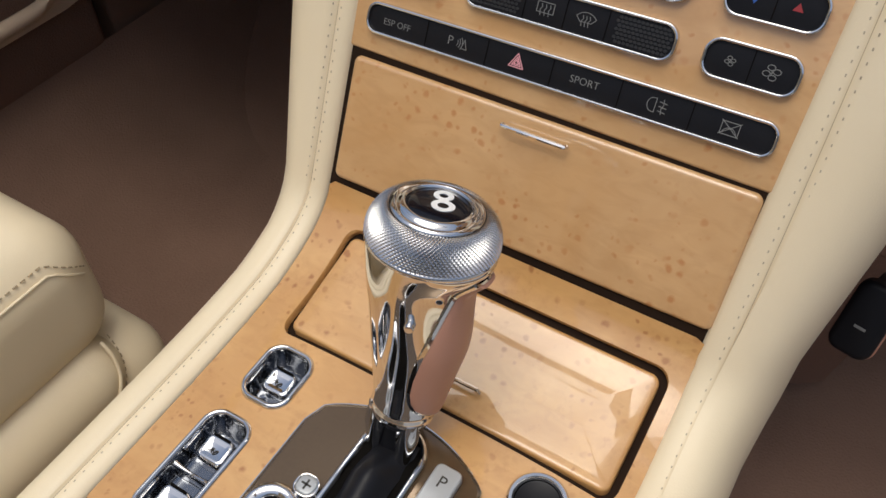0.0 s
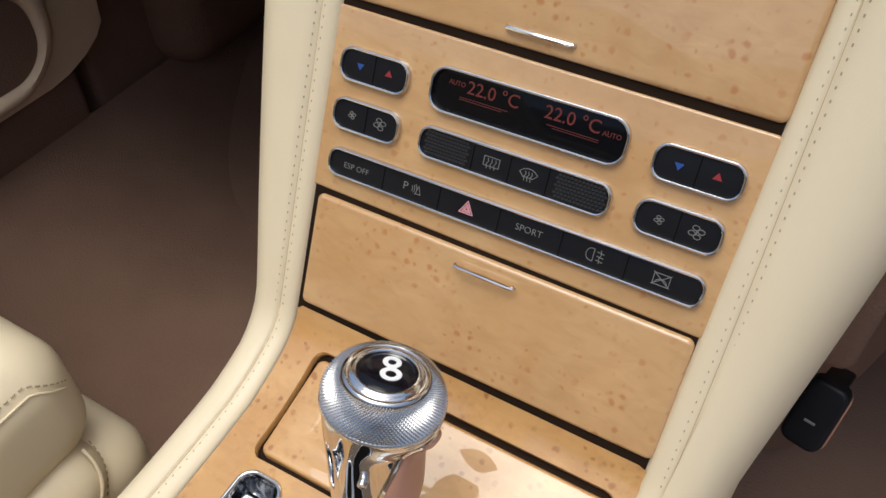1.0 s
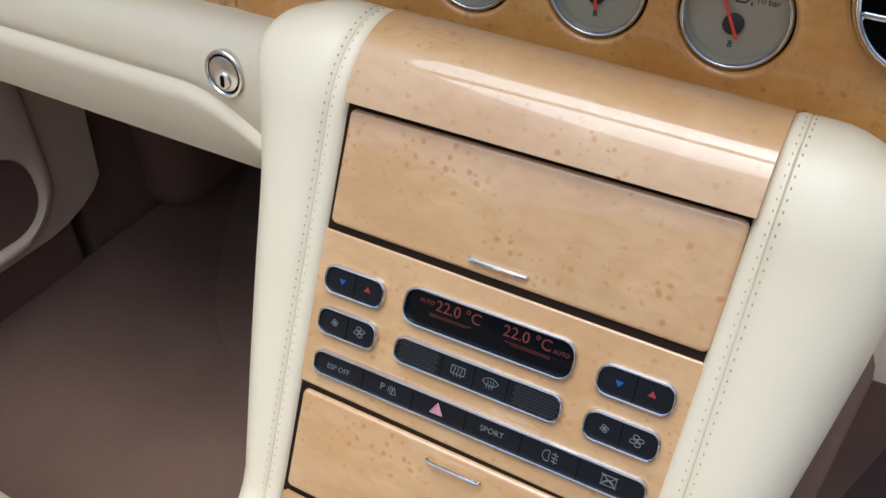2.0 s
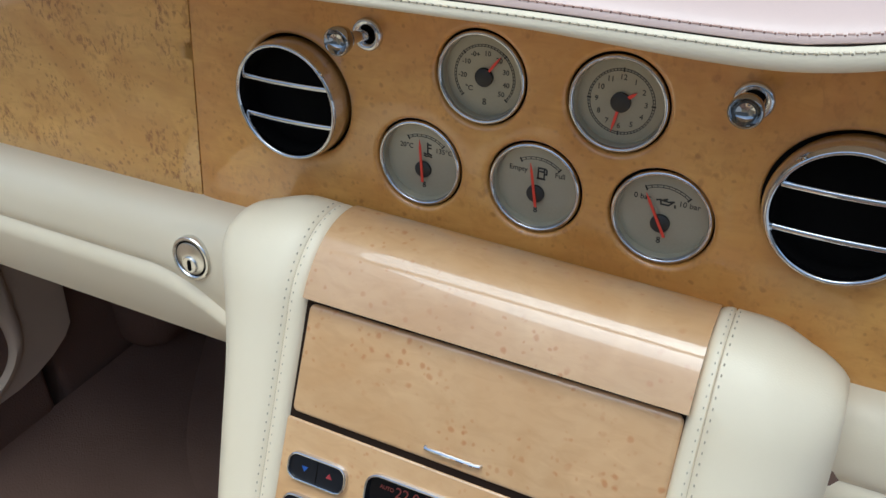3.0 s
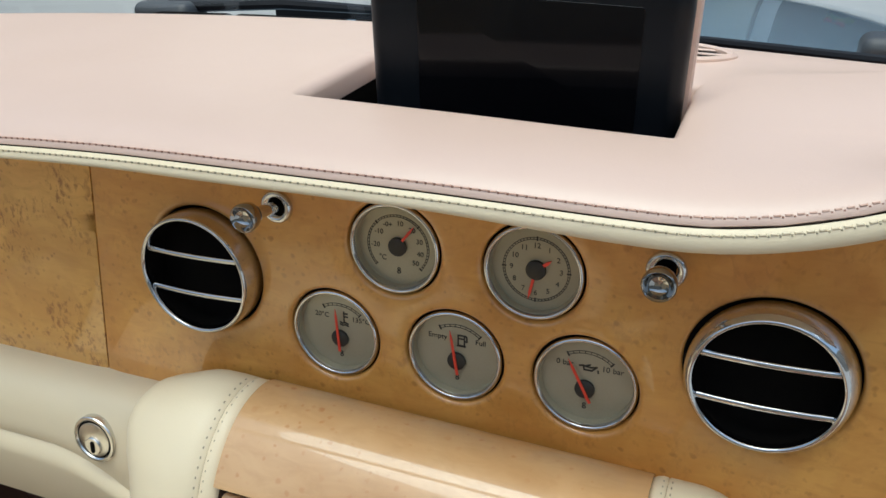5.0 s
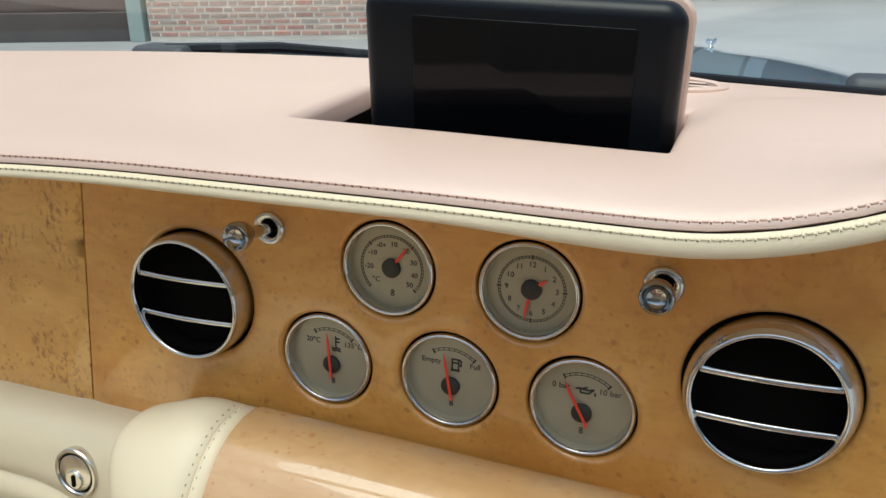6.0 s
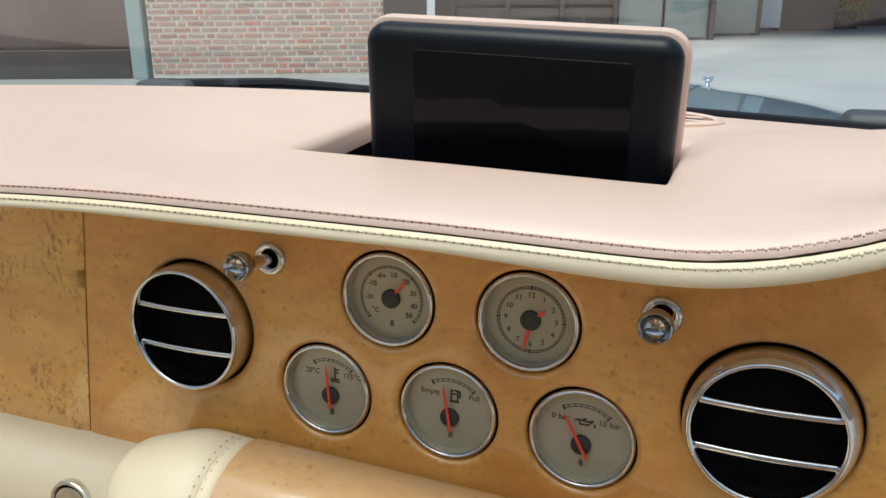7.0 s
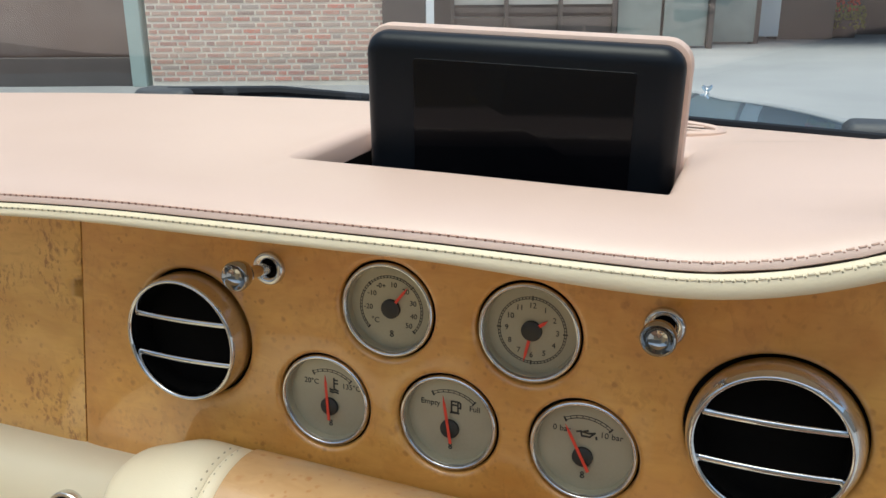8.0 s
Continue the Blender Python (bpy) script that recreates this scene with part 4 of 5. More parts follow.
# ---- bullseye vents and their organ-stop pulls ----
def vent(hole, m, out, lean):
    """Bullseye vent: m is the mouth's radius, out how far it stands proud, lean how far the mouth is swivelled aside."""
    x, z, ring = HOLES[hole]
    seat = ring - 0.0012

    def swivel(bm):
        for p in bm.verts:
            p.co.x += lean * min(max(p.co.z / out, 0.0), 1.0)
        return bm

    v = thing("air_vent", on_fascia(x, z), "round chrome bullseye air vent with two bars", "air vent", "vents in the fascia")
    # Flat black ring that paints the shadow round the barrel.
    part("shadow_ring", lathe([(ring + 0.0004, -0.0050), (seat - 0.003, -0.0050)], 72), VOID, v, "dark shadow ring")
    prof = [(seat, -0.0060), (seat, 0.0), (seat + (m - seat) * 0.12, out * 0.30), (seat + (m - seat) * 0.36, out * 0.60), (seat + (m - seat) * 0.72, out * 0.82), (m + 0.0002, out * 0.91)]
    prof += [(m - 0.0003, out * 0.965), (m - 0.0009, out), (m - 0.0017, out * 0.99), (m - 0.0024, out * 0.91), (m - 0.0030, out * 0.60)]
    part("barrel", swivel(lathe(prof, 72)), CHROME, v, "polished chrome barrel", sharp=50)
    part("throat", swivel(lathe([(m - 0.0029, out * 0.66), (m - 0.0038, -0.0040), (0.0, -0.0040)], 48)), VOID, v, "black vent throat")
    for s in (-1, 1):
        z0 = 0.0118 * s * m / 0.0358
        w = math.sqrt((m - 0.0026) ** 2 - z0 ** 2)
        bar = sheet(lambda u, t: (-w + 2 * w * u, z0 + 0.0016 * math.cos(2 * math.pi * t), out * 0.66 + 0.0020 * (1 - (2 * u - 1) ** 2) + 0.0011 * math.sin(2 * math.pi * t)), 16, 12, 0.0)
        part("bar", swivel(bar), CHROME, v, "polished chrome cross bar", sharp=60)
    return v


vent(5, 0.0362, 0.0132, 0.0)
vent(6, 0.0337, 0.0110, -0.0016)


def pull(x, z, out, tx, tz):
    p = thing("vent_pull", on_fascia(x, z), "chrome organ-stop vent pull with a dished knob", "knob", "vent pulls")
    part("collar", lathe([(0.0094, 0.0), (0.0094, 0.0012), (0.0090, 0.0026), (0.0080, 0.0034), (0.0066, 0.0032), (0.0054, 0.0020), (0.0048, 0.0004), (0.0046, -0.001)], 40), CHROME, p, "chrome collar", sharp=60)
    part("socket", lathe([(0.0050, 0.0006), (0.0, 0.0006)], 24), VOID, p, "dark socket")
    part("stem", tube([(0, 0, 0.0), (tx * 0.5, tz * 0.5, out * 0.5), (tx, tz, out - 0.002)], 0.0033, 16), CHROME, p, "chrome stem")
    prof = [(0.0033, -0.0080), (0.0046, -0.0074), (0.0066, -0.0054), (0.0074, -0.0026), (0.0078, 0.0002), (0.0077, 0.0018), (0.0073, 0.0028), (0.0068, 0.0031), (0.0063, 0.0026), (0.0056, 0.0010), (0.0044, -0.0004), (0.0028, -0.0013), (0.0, -0.0017)]
    part("knob", lathe([(r, out + h) for r, h in prof], 48), CHROME_DARK, p, "dished chrome knob", pose(tx, tz, 0), sharp=50)


pull(-0.1024, 0.9584, 0.0325, 0.0015, 0.0050)
pull(0.1066, 0.9562, 0.0250, -0.0002, 0.0036)

# ---- glovebox and knee rolls ----
ROLL = [(0.004, 0.8245), (-0.010, 0.8240), (-0.022, 0.8190), (-0.030, 0.8080), (-0.0335, 0.7945), (-0.0338, 0.7850), (-0.0316, 0.7792)]


def knee(x0, x1, name, label, cat, crease, drop):
    g = thing(name, pose(0, 0, -drop), label, cat)
    keys = smooth_path([(a, b, 0) for a, b in ROLL], 24)
    def upper(u, v):
        p = keys[min(int(round(v * 24)), 24)]
        x = x0 + (x1 - x0) * u
        return (x, p.x, p.y - crease(x) * v ** 3)
    part("upper_pad", sheet(upper, 60, 24, 0.0), CREAM, g, "padded cream leather roll", sharp=60)
    def lower(u, v):
        x = x0 + (x1 - x0) * u
        z0 = 0.7800 - crease(x)
        z1 = 0.7205
        y = -0.0318 - 0.0062 * math.sin(min(v * 5, 1) * 1.57) + 0.012 * v * v
        if v > 0.92:
            return (x, y + 0.20 * (v - 0.92) / 0.08, z1 - 0.002)
        return (x, y, z0 + (z1 - z0) * v / 0.92)
    part("lower_pad", sheet(lower, 60, 24, 0.0), CREAM, g, "cream leather lid below the crease", sharp=60)
    return g


glove = knee(-0.73, -0.150, "glovebox", "cream leather glovebox with a round chrome lock", "glovebox", lambda x: 0.036 * min(max((x + 0.280) / 0.080, 0), 1) ** 1.8, 0.0015)
lock = part("lock", lathe([(0.0163, -0.006), (0.0163, 0.0004), (0.0157, 0.0012), (0.0142, 0.0014), (0.0136, 0.0008), (0.0132, 0.0002), (0.0124, 0.0002), (0.0121, 0.0010), (0.0112, 0.0014), (0.0, 0.0014)], 56), SATIN, glove, "round bright metal lock", pose(-0.2352, -0.0335, 0.7955, 84), sharp=30)
part("lock_groove", lathe([(0.0134, 0.0005), (0.0122, 0.0005)], 48), VOID, lock, "dark ring groove")
part("lock_barrel", lathe([(0.0062, 0.0012), (0.0062, 0.0020), (0.0056, 0.0026), (0.0, 0.0026)], 32), SATIN, lock, "brushed lock barrel", pose(0, -0.0042, 0))
part("keyway", pad_box(0.0030, 0.0082, 0.0008, 0.0013, 0.0003, z0=0.0024, cy=-0.0045), VOID, lock, "dark keyway")
part("key_guide", ribbon([arc(0, -0.0042, 0.0070, -30, 210, 14)], 0.0008, 0.0013), SATIN, lock)
knee(0.165, 0.45, "knee_roll", "cream leather knee roll under the fascia", "knee pad", lambda x: 0.0, 0.004)

# ---- folding screen ----
scr = thing("pop_up_screen", pose(0.0085, 0.078, 0.9875, 96, 0, 0) @ pose(0.0020, 0, 0, 0, 0, -2.4), "raised black screen in a tan leather-backed case", "screen")
SW, SH = 0.174, 0.119
part("casing", pad_box(SW, SH, 0.018, 0.012, 0.0090, n=7, z0=-0.016, cy=0.030), BLACK_SOFT, scr, "soft black casing")
part("display_glass", pad_box(0.121, 0.066, 0.0012, 0.002, 0.0004, z0=0.0012, cx=0.004, cy=0.044), GLASSY, scr, "unlit black display")
lev = []
for ins, zz in ((0.004, -0.010), (0.0, -0.010), (-0.0020, -0.0108), (-0.0028, -0.0132), (-0.0028, -0.018), (0.000, -0.021), (0.006, -0.0225), (0.03, -0.023)):
    lev.append([(x, y, zz) for x, y in rrect(SW, SH, 0.011, ins, 6, 0, 0.030)])
part("leather_back", stack(lev), PINK, scr, "tan leather back shell")

# ---- loudspeaker grille on the dashboard top ----
grille = thing("speaker_grille", pose(0.006, 0.203, 1.0155, 0, 1.7, 0), "oval slatted loudspeaker grille in tan leather", "speaker grille")
bm = bmesh.new()
lev = []
for k, (ins, zz) in enumerate(((-0.006, -0.002), (-0.005, 0.0015), (-0.002, 0.003), (0.0015, 0.002), (0.002, -0.004))):
    lev.append([((0.107 - ins) * math.cos(2 * math.pi * i / 64), (0.034 - ins) * math.sin(2 * math.pi * i / 64), zz) for i in range(64)])
part("rim", stack(lev, False, bm), PINK, grille, "tan leather rim")
part("backing", lathe([(0.106, 0.0), (0.0, 0.0)], 64, None, 0.30), VOID, grille, "dark grille backing")
for k in range(5):
    y = -0.0252 + 0.0126 * k
    w = 0.105 * math.sqrt(max(1 - (y / 0.034) ** 2, 0.05))
    part("slat", block(-w, w, y - 0.0024, y + 0.0024, 0.0002, 0.0012, 0.0004), PINK, grille)
for x in (-0.055, 0.0, 0.055):
    part("rib", block(x - 0.0012, x + 0.0012, -0.033, 0.033, 0.0004, 0.0014, 0.0004), PINK, grille)

# ---- gear selector ----
top = Vector((0.0104, -0.248, 0.7098))
foot = Vector((0.0072, -0.285, 0.583))
axis = (top - foot).normalized()
lx = (Vector((1, 0, 0)) - axis * axis.x).normalized()
ly = axis.cross(lx)
lever = thing("gear_selector", Matrix(((lx.x, ly.x, axis.x, foot.x), (lx.y, ly.y, axis.y, foot.y), (lx.z, ly.z, axis.z, foot.z), (0, 0, 0, 1))), "chrome gear selector with knurled knob and leather grip", "gear lever")
LH = (top - foot).length
TIP = pose(0, 0, LH - 0.012) @ Matrix.Rotation(radians(1), 4, Vector((0.81, 0.59, 0))) @ pose(0, 0, 0.012 - LH)
part("knob_crown", lathe([(0.0176, LH - 0.0052), (0.0178, LH - 0.0040), (0.0174, LH - 0.0030), (0.0166, LH - 0.0026), (0.0158, LH - 0.0030), (0.0150, LH - 0.0030), (0.0141, LH - 0.0020), (0.0132, LH - 0.0012), (0.0124, LH - 0.0012), (0.0119, LH - 0.0018), (0.0116, LH - 0.0030)], 72), CHROME, lever, "polished chrome knob crown", TIP, sharp=50)
emblem = part("emblem", lathe([(0.0118, LH - 0.004), (0.0117, LH - 0.0026), (0.0106, LH - 0.0017), (0.0070, LH - 0.0009), (0.0, LH - 0.0005)], 48), surf("emblem_black", (0.004, 0.004, 0.007), (0.006, 0.006, 0.009), 40, 200, 0.10, bump=0.0, rvar=0.02, spec=0.3), lever, "glossy black emblem", TIP)
part("badge", twin_ring(0.0136, 0.0030, LH - 0.0013, None, 0.0008), WHITE, emblem, "white enamel badge", pose(0.0002, 0.0012, 0, 0, 0, 27))
kn = bmesh.new()
rows, seg = 20, 96
grid = []
for j in range(rows + 1):
    f = j / rows
    th = radians(4 + 100 * f)
    r, zz = 0.0171 + 0.0081 * math.sin(th), LH - 0.0036 - 0.0112 * (1 - math.cos(th))
    grid.append([kn.verts.new((r * math.cos(2 * math.pi * (i + 0.5 * (j % 2)) / seg), r * math.sin(2 * math.pi * (i + 0.5 * (j % 2)) / seg), zz)) for i in range(seg)])
for j in range(rows - 1):
    o = j % 2
    for i in range(seg):
        a_, c_ = grid[j][i], grid[j + 2][i]
        b_, d_ = grid[j + 1][(i + o) % seg], grid[j + 1][(i - 1 + o) % seg]
        m_ = (a_.co + b_.co + c_.co + d_.co) / 4
        tip = kn.verts.new(m_ + Vector((m_.x, m_.y, 0.45 * (m_.z - LH + 0.016))).normalized() * 0.00085)
        for p_, q_ in ((a_, d_), (d_, c_), (c_, b_), (b_, a_)):
            kn.faces.new((p_, q_, tip))
part("knurled_band", kn, KNURL, lever, "fine knurled metal band", TIP, sharp=1)
part("band_rim", lathe([(0.0236, LH - 0.0150), (0.0253, LH - 0.0158), (0.0258, LH - 0.0166), (0.0257, LH - 0.0176), (0.0248, LH - 0.0184), (0.0225, LH - 0.0190)], 72), CHROME, lever, "polished rim under the knurling", TIP, sharp=60)
BODY = [(0.0232, LH - 0.0160), (0.0252, LH - 0.0172), (0.0257, LH - 0.0190), (0.0254, LH - 0.0220), (0.0240, LH - 0.034), (0.0214, LH - 0.048), (0.0191, LH - 0.062), (0.0168, LH - 0.076), (0.0150, LH - 0.088), (0.0139, LH - 0.097), (0.0137, LH - 0.1010), (0.0143, LH - 0.1030), (0.0144, LH - 0.1050), (0.0137, LH - 0.1068), (0.0128, LH - 0.1085), (0.0105, LH - 0.110), (0.0, LH - 0.1105)]
def body_r(zz):
    for (r0, z0), (r1, z1) in zip(BODY[3:], BODY[4:]):
        if z1 <= zz <= z0:
            return r0 + (r1 - r0) * (z0 - zz) / (z0 - z1)
    return 0.0135


def scoop(a, zz):
    """How far the leather side is hollowed under the rim."""
    return 1 - 0.30 * max(math.cos(a), 0) ** 1.5 * ease(LH - zz, 0.0195, 0.0330) * (1 - ease(LH - zz, 0.033, 0.066))


gb = bmesh.new()
fine = []
for (r0, z0), (r1, z1) in zip(BODY, BODY[1:-1]):
    fine += [(r0 + (r1 - r0) * k / 4, z0 + (z1 - z0) * k / 4) for k in range(4)]
fine.append(BODY[-2])
stack([[(r * scoop(2 * math.pi * i / 72, zz) * math.cos(2 * math.pi * i / 72), 0.92 * r * scoop(2 * math.pi * i / 72, zz) * math.sin(2 * math.pi * i / 72), zz) for i in range(72)] for r, zz in fine], True, gb)
part("grip_body", gb, CHROME, lever, "tapering polished chrome grip", sharp=45)


def inlay(lift, grow):
    """Teardrop pad on the driver's side of the grip, its tip under the knob."""
    W = ((0.0, 10), (0.10, 20), (0.22, 31), (0.36, 41), (0.52, 48), (0.68, 51), (0.80, 50), (0.88, 45), (0.94, 35), (0.98, 20), (1.0, 0))
    def fn(u, v):
        for (v0, w0), (v1, w1) in zip(W, W[1:]):
            if v0 <= v <= v1 + 1e-9:
                half_a = w0 + (w1 - w0) * (v - v0) / (v1 - v0)
                break
        zz = LH - 0.0240 - 0.0715 * v - grow * (v - 0.2)
        a = radians(2 - 8 * v + (half_a + 3 + grow * 2600) * (2 * u - 1))
        r = body_r(zz) * scoop(a, zz) + lift - 0.0014 * abs(2 * u - 1) ** 6
        return (r * math.cos(a), 0.92 * r * math.sin(a), zz)
    return sheet(fn, 24, 60, 0.0015)


part("grip_trim", inlay(0.0008, 0.0018), CHROME, lever, "raised chrome trim")
part("leather_inlay", inlay(0.0020, 0.0), TAN, lever, "tan leather inlay", sharp=70)
for x, y, low in ((-0.0078, -0.0050, 0.138), (0.0070, -0.0056, 0.142), (0.0, 0.0085, 0.130)):
    part("fork", tube([(x, y, LH - 0.104), (x * 1.08, y * 1.08, LH - 0.114), (x * 1.06, y * 1.05, LH - 0.125), (x, y, LH - low)], 0.0054, 14, None, (1, 1, 0.72, 0.12)), CHROME, lever, "polished chrome fork leg", sharp=60)
stud = part("stud", lathe([(0.0020, -0.001), (0.0020, 0.0022), (0.0016, 0.0028), (0.0, 0.0029)], 20), CHROME, lever, "small chrome release stud", pose(0.0066, -0.0195, LH - 0.0430, 90, 0, 18), sharp=40)
part("shaft", tube([(0, 0.001, LH - 0.10), (0, 0.001, -0.02)], 0.0082, 16), BLACK, lever, "black shaft")

plate = thing("selector_plate", pose(0.0095, -0.345, 0.5838), "bronze gear selector plate with chrome gate and buttons", "selector plate")


def plate_outline(grow, rear=-0.075):
    """Straight sides, a bowed front edge with soft corners."""
    w = 0.0448 + grow
    pts = [(w, rear), (w, 0.050)]
    for i in range(25):
        dx = w - 0.0035 - (2 * w - 0.007) * i / 24
        pts.append((dx, 0.0750 + grow - 8.0 * dx * dx - 0.0018 * (abs(dx) / w) ** 12))
    return pts + [(-w, 0.050), (-w, rear)]


part("panel", stack([[(x, y, z) for x, y in plate_outline(g)] for g, z in ((0.0, -0.002), (0.0, 0.0012), (-0.0010, 0.0020))]), BRONZE, plate, "smoked bronze panel")
part("trim", stack([[(x, y, z) for x, y in plate_outline(g)] for g, z in ((0.0010, -0.002), (0.0010, 0.0014), (0.0007, 0.0021), (0.0002, 0.0021), (-0.0002, 0.0010))], False), CHROME, plate, "thin chrome edging")
GX = -0.0008
part("gate", pad_box(0.0270, 0.130, 0.0010, 0.0130, 0.0003, z0=0.0021, cx=GX, cy=0.0035), VOID, plate, "black selector gate")
rim = [[(x + GX, y + 0.0035, z) for x, y in rrect(0.0330, 0.1360, 0.0162, ins, 12)] for ins, z in ((0.0, 0.001), (0.0002, 0.0040), (0.0010, 0.0056), (0.0022, 0.0060), (0.0032, 0.0050), (0.0042, 0.0020))]
part("gate_rim", stack(rim, False), CHROME, plate, "raised chrome gate rim", sharp=70)
part("gaiter", sheet(lambda u, v: (GX - 0.0100 + 0.0200 * u, 0.0100 + 0.0540 * v, 0.0032 + 0.010 * math.sin(math.pi * v) * math.sin(math.pi * u) + 0.0012 * math.sin(14 * v)), 12, 20, 0.0), BLACK, plate, "black leather gaiter")
wl = [[(-0.0300 + x, -0.0040 + y, z) for x, y in rrect(0.0270, 0.0480, 0.0130, ins, 10)] for ins, z in ((0.0, 0.001), (0.0003, 0.0040), (0.0014, 0.0056), (0.0030, 0.0060), (0.0062, 0.0048), (0.0070, 0.0022))]
part("chrome_wing", stack(wl, False), CHROME, plate, "curved chrome wing", sharp=70)
part("wing_recess", pad_box(0.0140, 0.0350, 0.0012, 0.0065, 0.0004, z0=0.0019, cx=-0.0300, cy=-0.0040), VOID, plate, "dark recess in the wing")
b = part("plus_button", pad_box(0.0092, 0.0088, 0.0036, 0.0036, 0.0012, z0=0.002), GREYBTN, plate, "grey button marked plus", pose(-0.0228, 0.0235, 0.001))
part("plus_mark", ribbon([[(-0.0021, 0), (0.0021, 0)], [(0, -0.0021), (0, 0.0021)]], 0.0009, 0.0056), INK, b)
part("button_ring", frame_ring(0.0110, 0.0106, 0.0045, 0.0009, 0.0034, 0.0004, 0.002, 8), CHROME, b, "chrome button surround")
b = part("park_button", pad_box(0.0128, 0.0260, 0.0040, 0.0030, 0.0012, z0=0.002), GREYBTN, plate, "grey button marked P", pose(0.0265, 0.0490, 0.001))
part("park_mark", lettering("P", 0.0080, 0, 0.0045, 0.0061), INK, b)

# ---- chrome switches on the deck ----
def rocker(k, n, label):
    wu, ws_, ww, wh = WELLS[k]
    y, z = outline(ws_)[:2]
    drop = 0.008 * (abs(wu) / 0.105) ** 3
    t = thing("window_switch", pose(XC + wu, y, z - drop, 2 if k == 0 else 0, -2, 0), label, "switch", "deck switches")
    rim = [[(x, yy, zz) for x, yy in rrect(ww + 0.0046, wh + 0.0046, 0.0098, ins, 10)] for ins, zz in ((-0.0004, -0.002), (0.0, 0.0006), (0.0004, 0.0016), (0.0011, 0.0023), (0.0019, 0.0024), (0.0026, 0.0018), (0.0031, 0.0006), (0.0034, -0.001))]
    part("rim", stack(rim, False), CHROME, t, "rounded chrome rim", sharp=70)
    lev = [[(x, yy - (0.0012 if zz < -0.006 else 0), zz) for x, yy in rrect(ww, wh, 0.0076, ins, 10)] for ins, zz in ((0.0009, 0.0002), (0.0014, -0.0035), (0.0022, -0.0078), (0.0034, -0.0098), (0.0056, -0.0106), (0.0085, -0.0107))]
    bm = stack(lev, False)
    bm.verts.ensure_lookup_table()
    bm.faces.new([bm.verts[len(bm.verts) - 44 + i] for i in range(44)])
    part("well", bm, SMOKED, t, "smoky chrome well", sharp=60)
    for q in range(n):
        cy = (-0.0005, ) [q] if n == 1 else (0.0132, -0.0158)[q]
        lev = []
        for ins, zz in ((0.0, -0.0107), (0.0002, -0.0060), (0.0008, -0.0042), (0.0018, -0.0034), (0.0030, -0.0035), (0.0045, -0.0041)):
            lev.append([(x, cy + yy, zz + 0.10 * yy) for x, yy in rrect(0.0166, 0.0142, 0.0042, ins, 6)])
        r = part("rocker", stack(lev), CHROME, t, "scooped chrome rocker", sharp=60)
        part("rocker_groove", pad_box(0.0100, 0.0011, 0.0004, 0.0004, 0.0001, z0=-0.0026, cx=-0.0004, cy=cy + 0.0058), VOID, r)
        part("rocker_mark", ribbon([arc(0, cy - 0.0006, rr, 150, 380, 8) for rr in (0.0008, 0.0016)], 0.00035, -0.0039), INK, r)
    if n == 2:
        def bridge(u, v):
            a = math.pi * v
            e = abs(2 * u - 1) ** 2
            return ((u - 0.5) * (ww - 0.0024), -0.0015 + (0.0018 + 0.0012 * e) * math.cos(a), -0.0100 + (0.0066 + 0.0022 * e) * math.sin(a))
        part("divider", sheet(bridge, 16, 10, 0.0), CHROME, t, "curved chrome divider", sharp=60)
    return t


rocker(0, 1, "single chrome rocker switch in a chrome well")
rocker(1, 2, "chrome twin window switch in a chrome well")
btn = thing("round_button", pose(0.0742, -0.2762, 0.5845), "round black button in a chrome ring", "button")
part("ring", lathe([(0.0135, -0.001), (0.0135, 0.0026), (0.0125, 0.0038), (0.0112, 0.0038), (0.0102, 0.0026), (0.0100, 0.0)], 40), CHROME, btn, "chrome ring")
part("cap", lathe([(0.0100, 0.0), (0.0098, 0.0020), (0.0080, 0.0014), (0.0, 0.0010)], 36), BLACK, btn, "dished black cap")

# ---- black release handle beside the console ----
rel = thing("release_handle", pose(0.185, -0.012, 0.490, 60, 0, -12) @ Matrix.Scale(0.84, 4), "black plastic release handle with a pale mark", "handle")
part("grip", pad_box(0.034, 0.062, 0.016, 0.010, 0.005, z0=-0.008), BLACK, rel, "rounded black grip")
part("mark", pad_box(0.009, 0.0022, 0.0005, 0.0006, 0.0001, z0=0.008, cy=-0.006), ICON, rel, "pale printed bar")
part("surround", pad_box(0.0365, 0.0640, 0.006, 0.012, 0.003, z0=-0.012, cy=-0.0025), TAN, rel, "tan leather surround")
part("bracket", block(-0.010, 0.010, -0.010, 0.030, -0.05, -0.006, 0.003), BLACK, rel)

# ---- passenger seat ----
seat = thing("passenger_seat", pose(0, 0, 0), "cream leather passenger seat with piped cushion", "seat")


